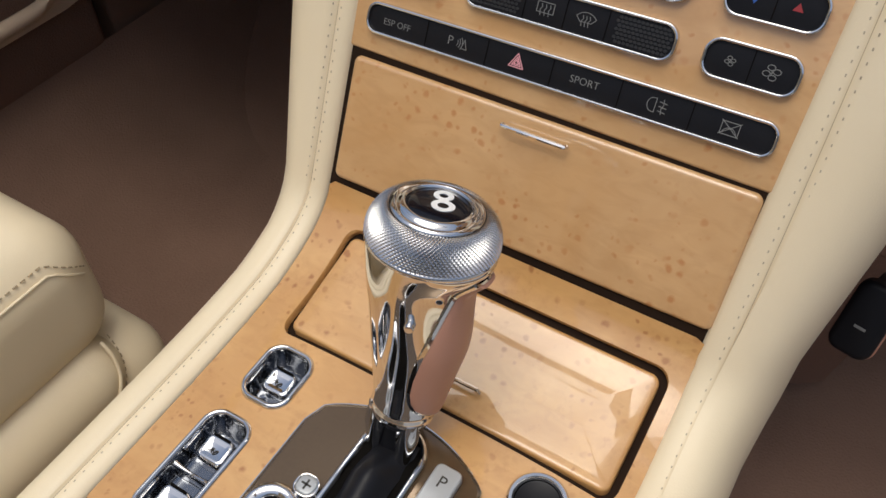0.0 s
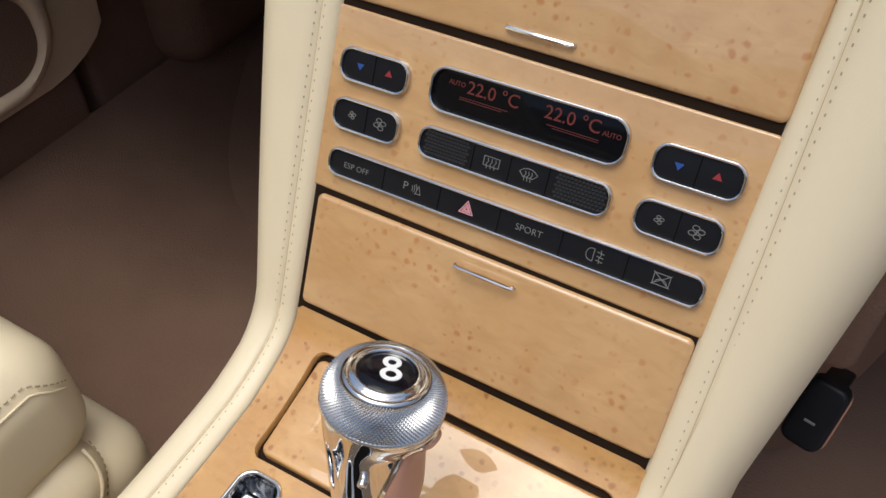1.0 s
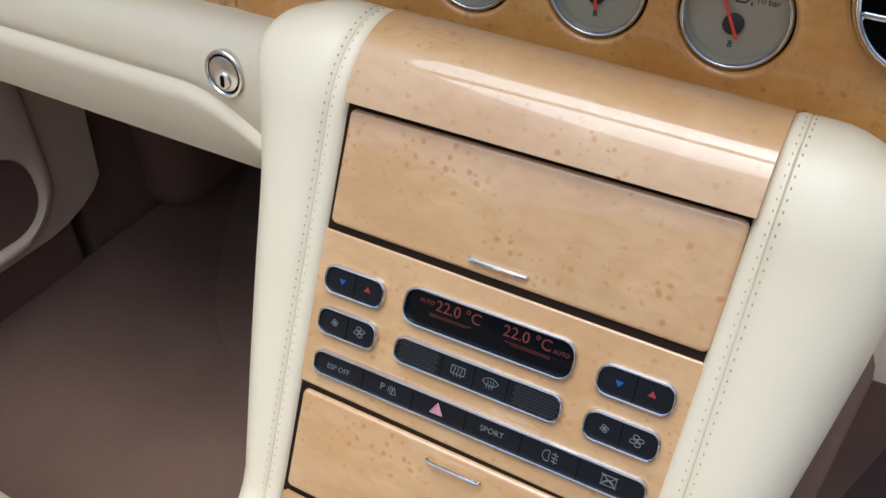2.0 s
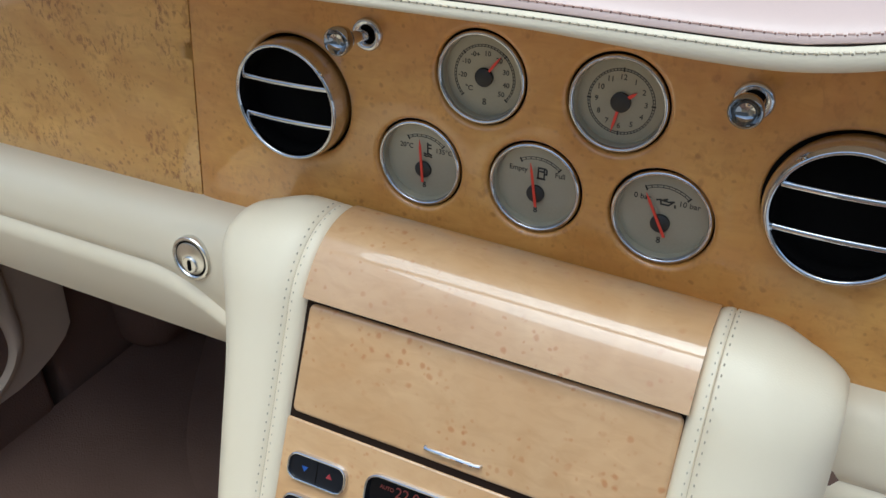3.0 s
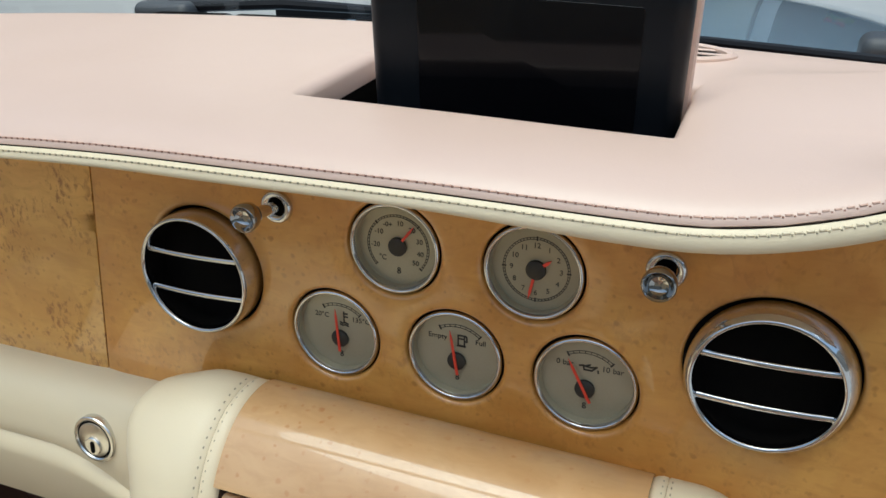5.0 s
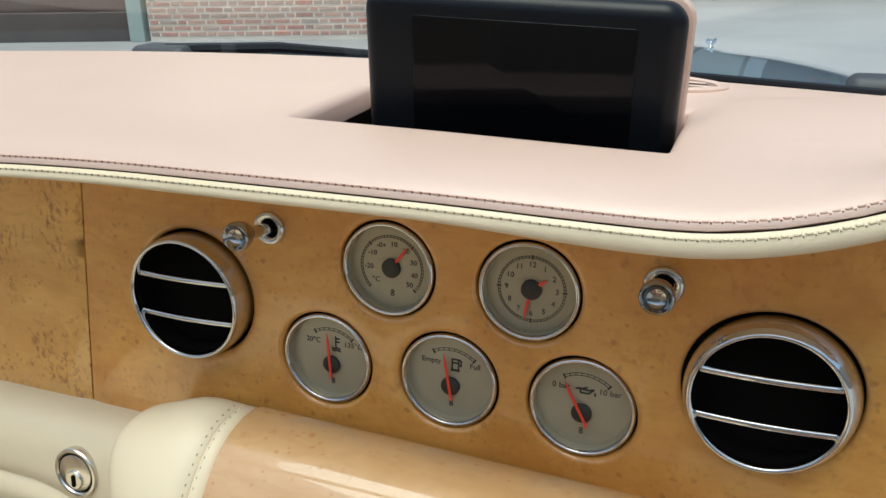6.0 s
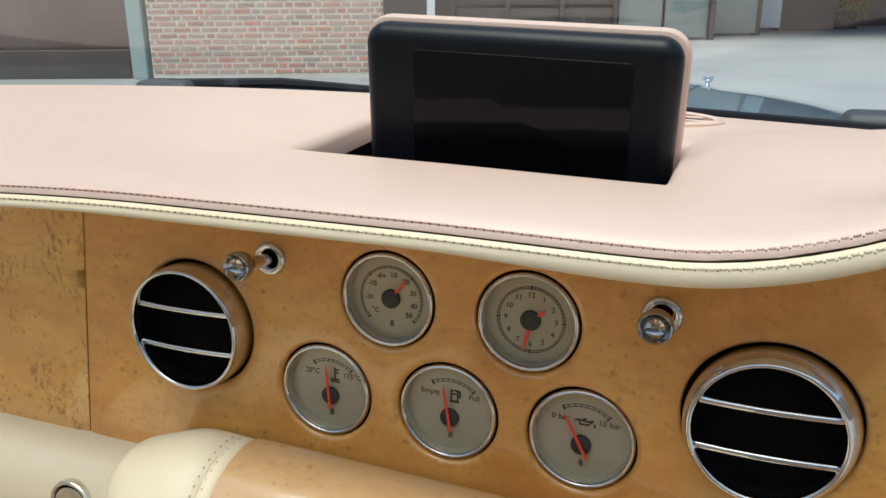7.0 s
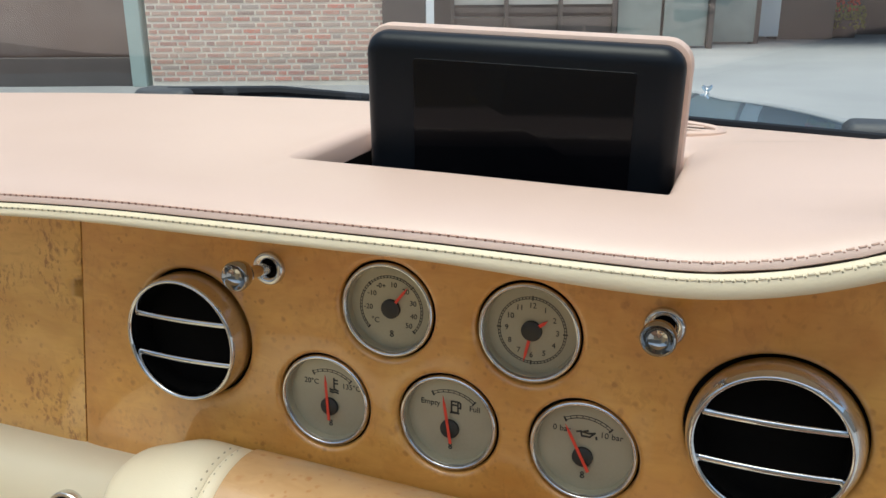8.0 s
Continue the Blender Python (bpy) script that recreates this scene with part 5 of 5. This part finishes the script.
def soft_box(x0, x1, y0, y1, z0, z1, r, puff=0.0):
    """A padded box: rounded edges and corners, its top slightly domed."""
    lo, hi = (min(x0, x1), min(y0, y1), min(z0, z1)), (max(x0, x1), max(y0, y1), max(z0, z1))
    turn = [r * math.tan(radians(q)) for q in (45, 36, 27, 18, 9, 0)]
    ax = []
    for k in range(3):
        a, b = lo[k] + r, hi[k] - r
        ax.append([a - t for t in turn] + [a + (b - a) * i / 8 for i in range(1, 8)] + [b + t for t in turn[::-1]])
    c = (Vector(lo) + Vector(hi)) / 2
    h = (Vector(hi) - Vector(lo)) / 2
    bm = bmesh.new()

    def place(p):
        d = Vector(p) - c
        q = Vector([max(min(d[i], h[i] - r), -(h[i] - r)) for i in range(3)])
        n = d - q
        w = c + q + (n.normalized() * r if n.length > 1e-9 else n)
        if d.z > 0:
            w.z += puff * max((1 - (d.x / h.x) ** 2) * (1 - (d.y / h.y) ** 2), 0)
        return w

    for k in range(3):
        i, j = [m for m in range(3) if m != k]
        for end in (lo[k], hi[k]):
            g = []
            for a in ax[i]:
                line = []
                for b in ax[j]:
                    p = [0, 0, 0]
                    p[i], p[j], p[k] = a, b, end
                    line.append(bm.verts.new(place(p)))
                g.append(line)
            for m in range(len(g) - 1):
                for n in range(len(g[0]) - 1):
                    bm.faces.new((g[m][n], g[m + 1][n], g[m + 1][n + 1], g[m][n + 1]))
    bmesh.ops.remove_doubles(bm, verts=bm.verts, dist=1e-6)
    bmesh.ops.recalc_face_normals(bm, faces=bm.faces)
    return bm


cushion = part("cushion", soft_box(-0.690, -0.227, -0.800, -0.252, 0.476, 0.582, 0.034, 0.020), CREAM, seat, "plump cream leather cushion", sharp=70)


def cushion_edge(phi):
    """Way along the cushion's inboard edge that rolls down over its front corner."""
    pts = []
    for i in range(60):
        pts.append((phi, 0.0, -0.778 + 0.0083 * i))
    for i in range(1, 13):
        pts.append((phi - 4.6 * i, 4.5 * i, -0.2885 + 0.0002 * i))
    out = []
    for q, turn, y in pts:
        c, k = 0.0344 * math.cos(radians(q)), 0.0346 * math.sin(radians(q))
        out.append((-0.261 + c * math.cos(radians(turn)), (y if not turn else -0.286) + c * math.sin(radians(turn)), 0.548 + k + 0.0006))
    return out


part("piping", tube(cushion_edge(24), 0.0009, 8), CREAM, cushion, "cream leather piping")
edge = []
for p, q in zip(cushion_edge(35), cushion_edge(35)[1:]):
    edge.append(p)
    if (Vector(q) - Vector(p)).length > 0.006:
        edge.append(tuple((Vector(p) + Vector(q)) / 2))
part("stitching", stitches(edge, [(0.85, 0.1, 0.5)] * len(edge), 0.0032, 0.0009, 0.0020, 0.0002), THREAD, cushion, "row of tan stitches")


def lean(z):
    return 0.55 * max(0.474 - z, 0) ** 1.35


bm = soft_box(-0.66, -0.210, -0.900, -0.268, 0.220, 0.4920, 0.030, 0.0)
for v in bm.verts:
    v.co.y -= lean(v.co.z)
val = part("side_valance", bm, CREAM, seat, "cream leather side valance", sharp=70)
PIPE = smooth_path([(-0.2800, 0.4905, 0), (-0.2815, 0.480, 0), (-0.2870, 0.4660, 0), (-0.3010, 0.4480, 0), (-0.3300, 0.4280, 0), (-0.3700, 0.4120, 0)], 40)


def on_valance(y, z):
    """Point on the valance's inboard face and round its front corner."""
    r = 0.0304
    x = -0.240 + (math.sqrt(max(r * r - max(y + 0.298, 0) ** 2, 0.0)))
    return (x - 0.030 * (1 - math.sqrt(max(1 - (max(z - 0.462, 0) / 0.0302) ** 2, 0.0))) * 0.6, y - lean(z), z)


part("piping", tube([on_valance(p.x, p.y) for p in PIPE], 0.0013, 8), CREAM, val, "cream leather piping")
part("stitching", stitches([on_valance(p.x + 0.0075, p.y - 0.0045) for p in PIPE], [(0.95, 0.2, 0.1)] * 41, 0.0030, 0.0009, 0.0020, 0.0002), THREAD, val, "row of tan stitches")
part("front_base", soft_box(-0.66, -0.212, -0.310, -0.236, 0.200, 0.4760, 0.034, 0.0), CREAM, seat, "cream seat base below the cushion", sharp=70)
part("backrest", soft_box(-0.690, -0.225, -1.00, -0.790, 0.45, 1.12, 0.06, 0.0), CREAM, seat, "cream leather backrest", sharp=70)

# ---- footwells, tunnel, door ----
SIDE_X = 0.065
solo("floor", sheet(lambda u, v: (-0.80 + 1.60 * u, -1.6 + 2.2 * v, 0.185 + (0.0 if v < 0.80 else 0.85 * (v - 0.80))), 40, 60, 0.02), CARPET, "brown carpeted car floor rising to the toe board", "floor", "structure")
solo("tunnel", block(-0.138, 0.146, -1.6, 0.60, 0.16, 0.560, 0.02), CARPET, "brown carpeted transmission tunnel", "tunnel", "structure")
solo("bulkhead", block(-0.80, 0.80, 0.56, 0.60, 0.15, 0.86), CARPET, "brown carpeted bulkhead behind the dashboard", "bulkhead", "structure")
solo("stack_core", block(-0.182, 0.1885, -0.035, 0.56, 0.56, 0.790, 0.01), CARPET, "brown carpeted side of the centre stack", "trim", "structure")
solo("side_trim", sheet(lambda u, v: (0.14 + (SIDE_X + 0.05 * v) * u, 0.020 + 0.10 * (1 - v) + 0.03 * u * u, 0.22 + 0.57 * v), 10, 12, 0.008), CARPET, "brown carpeted panel beside the centre stack", "trim", "structure")
# Unseen underside; carpet brown is chosen to bounce light into the footwell.
solo("dash_underside", block(-0.74, 0.74, 0.010, 0.56, 0.780, 0.795), CARPET, "unseen dashboard underside, coloured brown to bounce light into the footwell", "trim", "structure")
for s in (-1, 1):
    solo("sill", sheet(lambda u, v: (s * (0.73 - 0.26 * u if s > 0 else 0.47 + 0.26 * u), -1.6 + 2.17 * v, 0.1835 + 0.134 * (1 - u if s > 0 else u) ** 2.6), 24, 10, 0.0), CARPET, "brown carpeted door sill", "sill", "structure")
    solo("kick_panel", block(s * 0.738, s * 0.82, 0.150, 0.58, 0.18, 0.80, 0.012), CARPET, "brown carpeted kick panel", "trim", "structure")
solo("foot_bump", soft_box(-0.86, -0.672, 0.26, 0.56, 0.298, 0.78, 0.055), CARPET, "brown carpeted housing in the footwell", "trim", "structure")


def door(s):
    d = thing("car_door", pose(0, 0, 0), "beige leather car door with an oval brown pocket", "door")
    card = [(-1.10, 0.392), (0.080, 0.390), (0.110, 0.394), (0.140, 0.404), (0.165, 0.418), (0.178, 0.432), (0.181, 0.46), (0.190, 0.56), (0.195, 0.86), (-1.10, 0.86)]
    part("door_card", stack([[(s * x, y * k + 0.0, z) for y, z in card] for x, k in ((0.79, 1.0), (0.719, 1.0), (0.715, 0.98))]), DOORHIDE, d, "beige leather door card", sharp=30)
    part("door_foot", block(s * 0.728, s * 0.79, -1.10, 0.128, 0.306, 0.391, 0.014), CARPET, d, "brown carpeted lower edge")
    lev = []
    for (w, h, r, cy, cz), off in (((0.560, 0.300, 0.085, -0.172, 0.548), 0.0), ((0.556, 0.296, 0.083, -0.172, 0.548), 0.007), ((0.546, 0.286, 0.080, -0.172, 0.547), 0.011), ((0.530, 0.150, 0.070, -0.172, 0.486), 0.012), ((0.520, 0.116, 0.052, -0.173, 0.474), 0.009), ((0.514, 0.110, 0.049, -0.173, 0.474), -0.001)):
        lev.append([(s * (0.715 - off), y, z) for y, z in rrect(w, h, r, 0, 10, cy, cz)])
    part("pocket_rim", stack(lev, False), DOORHIDE, d, "padded beige pocket rim", sharp=60)
    part("pocket", stack([[(s * (0.7148 + off), y, z) for y, z in rrect(0.514, 0.110, 0.049, ins, 10, -0.173, 0.474)] for ins, off in ((0.0, -0.002), (0.01, -0.0028), (0.03, -0.003))]), CARPET, d, "brown carpeted pocket")
    return d


door(-1)
solo("rear_bulkhead", block(-0.80, 0.80, -1.66, -1.60, 0.15, 0.92, 0.02), CREAM, "cream leather rear trim of the open cabin", "trim", "structure")
for s in (-1, 1):
    solo("body_side", block(s * 0.80, s * 0.92, -2.2 if s < 0 else 0.22, 1.9, 0.20, 0.80, 0.05), PAINT_SKY, "painted body side, pale blue from sky reflection in its colour", "car body", "structure")

# ---- scuttle, wipers, bonnet, windscreen ----
def demist_z(x, v):
    return 1.006 + 0.022 * math.sin(math.pi * min(v * 1.2, 1)) - 0.05 * v - 0.035 * ease(-x, 0.38, 0.46) - 0.012 * ease(x, 0.06, 0.14)


scut = thing("demister_panel", pose(0, 0, 0), "grey plastic demister panel with black slots below the windscreen", "demister panel")
part("panel", sheet(lambda u, v: (-0.78 + 1.56 * u, rear_y((-0.78 + 1.56 * u) * 0.8) + 0.006 + 0.062 * v, demist_z(-0.78 + 1.56 * u, v * 0.75)), 60, 12, 0.006), DEMIST, scut, "grey plastic panel")
for x0 in (-0.645, -0.53, -0.415, -0.30, -0.185, -0.07):
    part("slot", sheet(lambda u, v: (x0 + 0.10 * u, rear_y((x0 + 0.1 * u) * 0.8) + 0.020 + 0.022 * v, demist_z(x0 + 0.10 * u, (0.014 + 0.022 * v) / 0.062 * 0.75) + 0.0012), 6, 4, 0.001), VOID, scut, "black air slot")


def wiper(x, y, z, dx, dy):
    w = thing("wiper", pose(x, y, z), "black windscreen wiper at rest on the scuttle", "wiper", "wipers")
    part("pivot_cap", soft_box(-0.035, 0.035, -0.022, 0.022, -0.012, 0.016, 0.010), RUBBER, w, "rounded pivot cap")
    part("arm", tube([(0, 0, 0.010), (dx * 0.4, dy * 0.4, 0.014), (dx, dy, 0.004)], 0.006, 8, None, (1.2, 1, 0.5)), BLACK, w, "slim black arm")
    part("blade", block(dx - 0.22, dx + 0.06, dy - 0.004, dy + 0.004, -0.004, 0.006, 0.002), BLACK, w, "black rubber blade")


wiper(-0.467, 0.385, 0.987, 0.32, 0.05)
wiper(0.238, 0.402, 0.981, 0.32, 0.03)

bon = thing("bonnet", pose(0, 0, 0), "glossy car bonnet coloured pale blue as sky reflection, with a chrome mascot base", "bonnet")
part("skin", sheet(lambda u, v: ((2 * u - 1) * (0.80 - 0.10 * v * v), 0.375 + 1.385 * v, 0.965 - 0.085 * v - 0.03 * v ** 4 - 0.19 * abs(2 * u - 1) ** 2 + 0.012 * math.exp(-((2 * u - 1) / 0.05) ** 2)), 48, 24, 0.004), PAINT_SKY, bon, "glossy bonnet skin with sky reflection in its pale blue")
mas = thing("bonnet_mascot", pose(0.024, 1.585, 0.874) @ Matrix.Scale(0.66, 4), "small winged chrome bonnet mascot", "mascot")
part("base", lathe([(0.016, 0.0), (0.014, 0.006), (0.006, 0.010), (0.005, 0.018), (0.0, 0.019)], 24), CHROME, mas, "stepped chrome base")
bm = bmesh.new()
for s in (-1, 1):
    tube([(0, 0, 0.016), (s * 0.009, 0.0, 0.028), (s * 0.015, -0.004, 0.036)], 0.0062, 10, bm, (0.8, 1.2, 0.7))
tube([(0, 0, 0.015), (0, 0.003, 0.034)], 0.004, 8, bm, (1, 0.7))
part("wings", bm, CHROME, mas, "spread chrome wings")

glass, nt, p = material("windscreen_glass")
nt.nodes.remove(p)
tr = nt.nodes.new("ShaderNodeBsdfTransparent")
tr.inputs["Color"].default_value = (0.97, 0.985, 0.98, 1)
gl = nt.nodes.new("ShaderNodeBsdfGlossy")
gl.inputs["Roughness"].default_value = 0.015
fr = nt.nodes.new("ShaderNodeFresnel")
fr.inputs["IOR"].default_value = 1.65
mx = nt.nodes.new("ShaderNodeMixShader")
nt.links.new(fr.outputs[0], mx.inputs[0])
nt.links.new(tr.outputs[0], mx.inputs[1])
nt.links.new(gl.outputs[0], mx.inputs[2])
nt.links.new(mx.outputs[0], nt.nodes["Material Output"].inputs["Surface"])
ws = thing("windscreen", pose(0, 0, 0), "raked clear glass windscreen in a chrome frame", "windscreen")
pane = part("pane", sheet(lambda u, v: ((2 * u - 1) * (0.76 - 0.10 * v), 0.308 - 0.12 * (2 * u - 1) ** 2 - 0.516 * v + 0.02 * math.sin(math.pi * v), 0.998 + 0.429 * v), 24, 12, 0.0), glass, ws, "clear glass pane")
if pane.data.polygons[100].normal.y > 0:
    pane.data.flip_normals()
pane.visible_shadow = False
part("header_rail", tube([((2 * u - 1) * 0.67, -0.208 - 0.10 * (2 * u - 1) ** 2, 1.435) for u in [i / 16 for i in range(17)]], 0.022, 10), CHROME, ws, "chrome header rail")
part("lower_seal", tube([(0.03 + 0.01 * i, rear_y(0.03 + 0.01 * i) + 0.010, 1.0095) for i in range(20)], 0.0035, 8), BLACK, ws, "thin black rubber seal")
for s in (-1, 1):
    part("pillar", tube([(s * 0.77, 0.232, 1.0), (s * 0.71, -0.04, 1.22), (s * 0.665, -0.308, 1.435)], 0.024, 10), CHROME, ws, "chrome windscreen pillar")

# ---- the street ----
AX = Matrix.Rotation(radians(21.0), 4, "Z")
STREET = Matrix.Translation((0.136, -0.353, 0)) @ AX
PAVE = surf("grey_paving", (0.345, 0.34, 0.335), (0.27, 0.27, 0.268), 0.6, 30, 0.7, bump=0.3, dist=0.002)
MORTAR = surf("pale_mortar", (0.90, 0.81, 0.68), (0.84, 0.75, 0.61), 3, 60, 0.9, bump=0.4, dist=0.002)
STEEL = surf("brown_steel", (0.105, 0.085, 0.075), (0.085, 0.070, 0.062), 2, 60, 0.5, bump=0.1)
MINT = surf("pale_green_frame", (0.46, 0.55, 0.50), (0.40, 0.49, 0.45), 2, 60, 0.45, bump=0.05)
RENDER = surf("pale_wall", (0.50, 0.48, 0.44), (0.42, 0.40, 0.37), 0.5, 12, 0.85, bump=0.2, dist=0.002)
PANE = surf("shop_glass", (0.17, 0.115, 0.090), (0.24, 0.18, 0.15), 1.0, 6, 0.08, bump=0.0, coat=0.5)
# Pale green base colour paints the light reflection in the arcade's glass.
PANE_REFLECT = surf("arcade_glass_reflection", (0.33, 0.37, 0.34), (0.22, 0.25, 0.23), 0.8, 5, 0.08, bump=0.0, coat=0.5)
FROST = surf("frosted_panel", (0.60, 0.65, 0.66), (0.54, 0.60, 0.61), 1.0, 8, 0.3, bump=0.0)
FACADE = surf("grey_stone", (0.32, 0.30, 0.27), (0.25, 0.235, 0.215), 0.5, 12, 0.85, bump=0.2, dist=0.002)
FLOWER = surf("red_flowers", (0.55, 0.06, 0.04), (0.45, 0.10, 0.05), 6, 40, 0.7)
LEAF = surf("leaves", (0.20, 0.20, 0.05), (0.28, 0.25, 0.07), 6, 40, 0.7)
m, nt, p = material("brick")
info = nt.nodes.new("ShaderNodeObjectInfo")
cr = nt.nodes.new("ShaderNodeValToRGB")
cr.color_ramp.elements[0].color, cr.color_ramp.elements[1].color = (0.66, 0.33, 0.24, 1), (0.66, 0.22, 0.15, 1)
for pos, c in ((0.25, (0.56, 0.36, 0.27)), (0.45, (0.68, 0.42, 0.31)), (0.62, (0.46, 0.37, 0.31)), (0.8, (0.72, 0.24, 0.15)), (0.93, (0.34, 0.25, 0.21))):
    e = cr.color_ramp.elements.new(pos)
    e.color = (*c, 1)
nt.links.new(info.outputs["Random"], cr.inputs["Fac"])
f = noise_node(nt, 60, 4)
nt.links.new(mixed(nt, ramp(nt, f, 0.35, 0.75), cr.outputs["Color"], (0.52, 0.41, 0.34)), p.inputs["Base Color"])
p.inputs["Roughness"].default_value = 0.85
bumped(nt, p, f, 0.5, 0.003)
BRICK = m

solo("ground", sheet(lambda u, v: (-400 + 800 * u, -400 + 800 * v, 0.0), 4, 4, 0.05), PAVE, "pale grey paved square reaching to the horizon", "paving", "structure")


def street_block(name, x0, x1, y0, y1, z0, z1, mat, label, parent=None, bev=0.01, kind="structure", cat="wall"):
    bm = block(x0, x1, y0, y1, z0, z1, bev)
    if parent:
        return part(name, bm, mat, parent, label)
    return solo(name, bm, mat, label, cat, kind, at=STREET)


shop = thing("brick_building", STREET, "red brick building with a dark shop window", "building")
brick_wall = part("brick_wall", block(-3.62, -0.72, 10.412, 10.70, 0, 7.0), MORTAR, shop, "pale mortar behind red bricks")
street_block("corner_pier", -0.72, -0.20, 10.30, 10.8, 0, 7.0, STEEL, "brown steel corner pier", shop)
street_block("shop_window", -9.0, -3.86, 10.60, 10.66, 0.35, 4.0, PANE, "large dark shop window", shop)
street_block("plinth", -9.0, -3.86, 10.45, 10.66, 0.0, 0.35, STEEL, "grey-brown stone plinth", shop)
street_block("window_post", -3.86, -3.68, 10.36, 10.66, 0, 4.2, MINT, "pale green window post", shop)
street_block("shop_lintel", -9.0, -3.62, 10.40, 10.8, 4.0, 7.0, RENDER, "pale rendered upper wall", shop)

arcade = thing("shopping_arcade", STREET, "brown steel and glass arcade across the square", "building")
street_block("back_wall", -0.2, 14.0, 21.5, 21.9, 0, 8.0, STEEL, "dark brown back wall", arcade)
street_block("counter_front", 0.2, 3.4, 16.6, 17.4, 0.0, 0.62, STEEL, "brown shop front base", arcade)
for k in range(5):
    street_block("louvre", 0.2, 3.4, 16.62, 16.68, 0.70 + 0.16 * k, 0.80 + 0.16 * k, RENDER if k % 2 else STEEL, "horizontal louvre board", arcade, 0.004)
for x in (0.20, 1.25, 2.3, 3.35):
    street_block("post", x - 0.04, x + 0.04, 16.5, 16.6, 0, 4.0, STEEL, "slim dark post", arcade)
for x0, x1 in ((3.45, 4.30), (4.36, 5.20)):
    street_block("glass_door", x0, x1, 16.7, 16.76, 0.05, 3.0, PANE_REFLECT, "tall glass door", arcade)
street_block("door_post", 5.22, 5.32, 16.6, 16.75, 0, 3.6, STEEL, "dark door post", arcade)
street_block("glass_screen", 5.36, 6.60, 17.9, 17.95, 0.05, 3.2, PANE_REFLECT, "tall glass screen", arcade)
street_block("screen_post", 6.62, 6.78, 18.1, 18.3, 0, 3.6, STEEL, "dark screen post", arcade)
street_block("frosted_panel", 6.80, 7.55, 19.0, 19.06, 0.10, 3.0, FROST, "pale frosted glass panel", arcade)
street_block("wide_pier", 7.75, 9.05, 19.6, 20.2, 0, 6.0, STEEL, "broad brown pier", arcade)
street_block("canopy", -0.2, 14.0, 16.4, 21.5, 4.2, 4.8, STEEL, "brown canopy slab", arcade)
tub = thing("flower_tub", STREET @ pose(9.62, 20.3, 0), "round tub with red flowers and yellow-green leaves", "planter")
part("tub", lathe([(0.0, 0.0), (0.26, 0.0), (0.34, 0.36), (0.36, 0.40), (0.31, 0.40), (0.29, 0.34), (0.0, 0.34)], 28), STEEL, tub, "brown tub")
for nm, mt, n, z0, z1, rr in (("leaves", LEAF, 420, 0.22, 0.74, 0.46), ("blossoms", FLOWER, 110, 0.60, 0.95, 0.30)):
    bm = bmesh.new()
    for k in range(n):
        a, r = random.uniform(0, 6.283), rr * math.sqrt(random.random())
        c = Matrix.LocRotScale((r * math.cos(a), r * math.sin(a), random.uniform(z0, z1)), Euler((random.uniform(0, 3), random.uniform(0, 3), a)), (0.06, 0.035, 0.008))
        bmesh.ops.create_icosphere(bm, subdivisions=1, radius=0.7, matrix=c)
    part(nm, bm, mt, tub)

# Added facades out of view; their heights set side light and chrome reflections.
for nm, x0, x1, y0, y1, h in (("facade_behind", -30, 30, -26, -24, 12), ("facade_side", -17, -15, -24, 10, 5), ("facade_far_side", 22, 24, -24, 24, 9)):
    street_block(nm, x0, x1, y0, y1, 0, h, FACADE, "unseen grey facade added to close the square and limit sky light", cat="building")

# ---- bricks, last ----
shared = {}


def brick_mesh(L):
    if L not in shared:
        bm = block(0, L, -0.010, 0.03, 0, 0.045)
        edges = [e for e in bm.edges if all(v.co.y < 0 for v in e.verts)]
        bmesh.ops.bevel(bm, geom=edges, offset=0.004, segments=1, affect="EDGES")
        shared[L] = finish(bm, BRICK, "brick")
    return shared[L]


row = 0
zz = 0.06
while zz < 1.95:
    x = -3.60 - (0.06 if row % 2 else 0.0)
    k = row % 3
    while x < -0.74:
        L = 0.205 if (k % 2) else 0.095
        k += 1
        a, bq = max(x, -3.62), min(x + L, -0.722)
        if bq - a > 0.03:
            ob = new("brick", brick_mesh(round(bq - a, 3)))
            ob.parent = brick_wall
            ob.matrix_basis = pose(a, 10.412 - random.uniform(-0.002, 0.004), zz)
        x += L + 0.024
    zz += 0.072
    row += 1
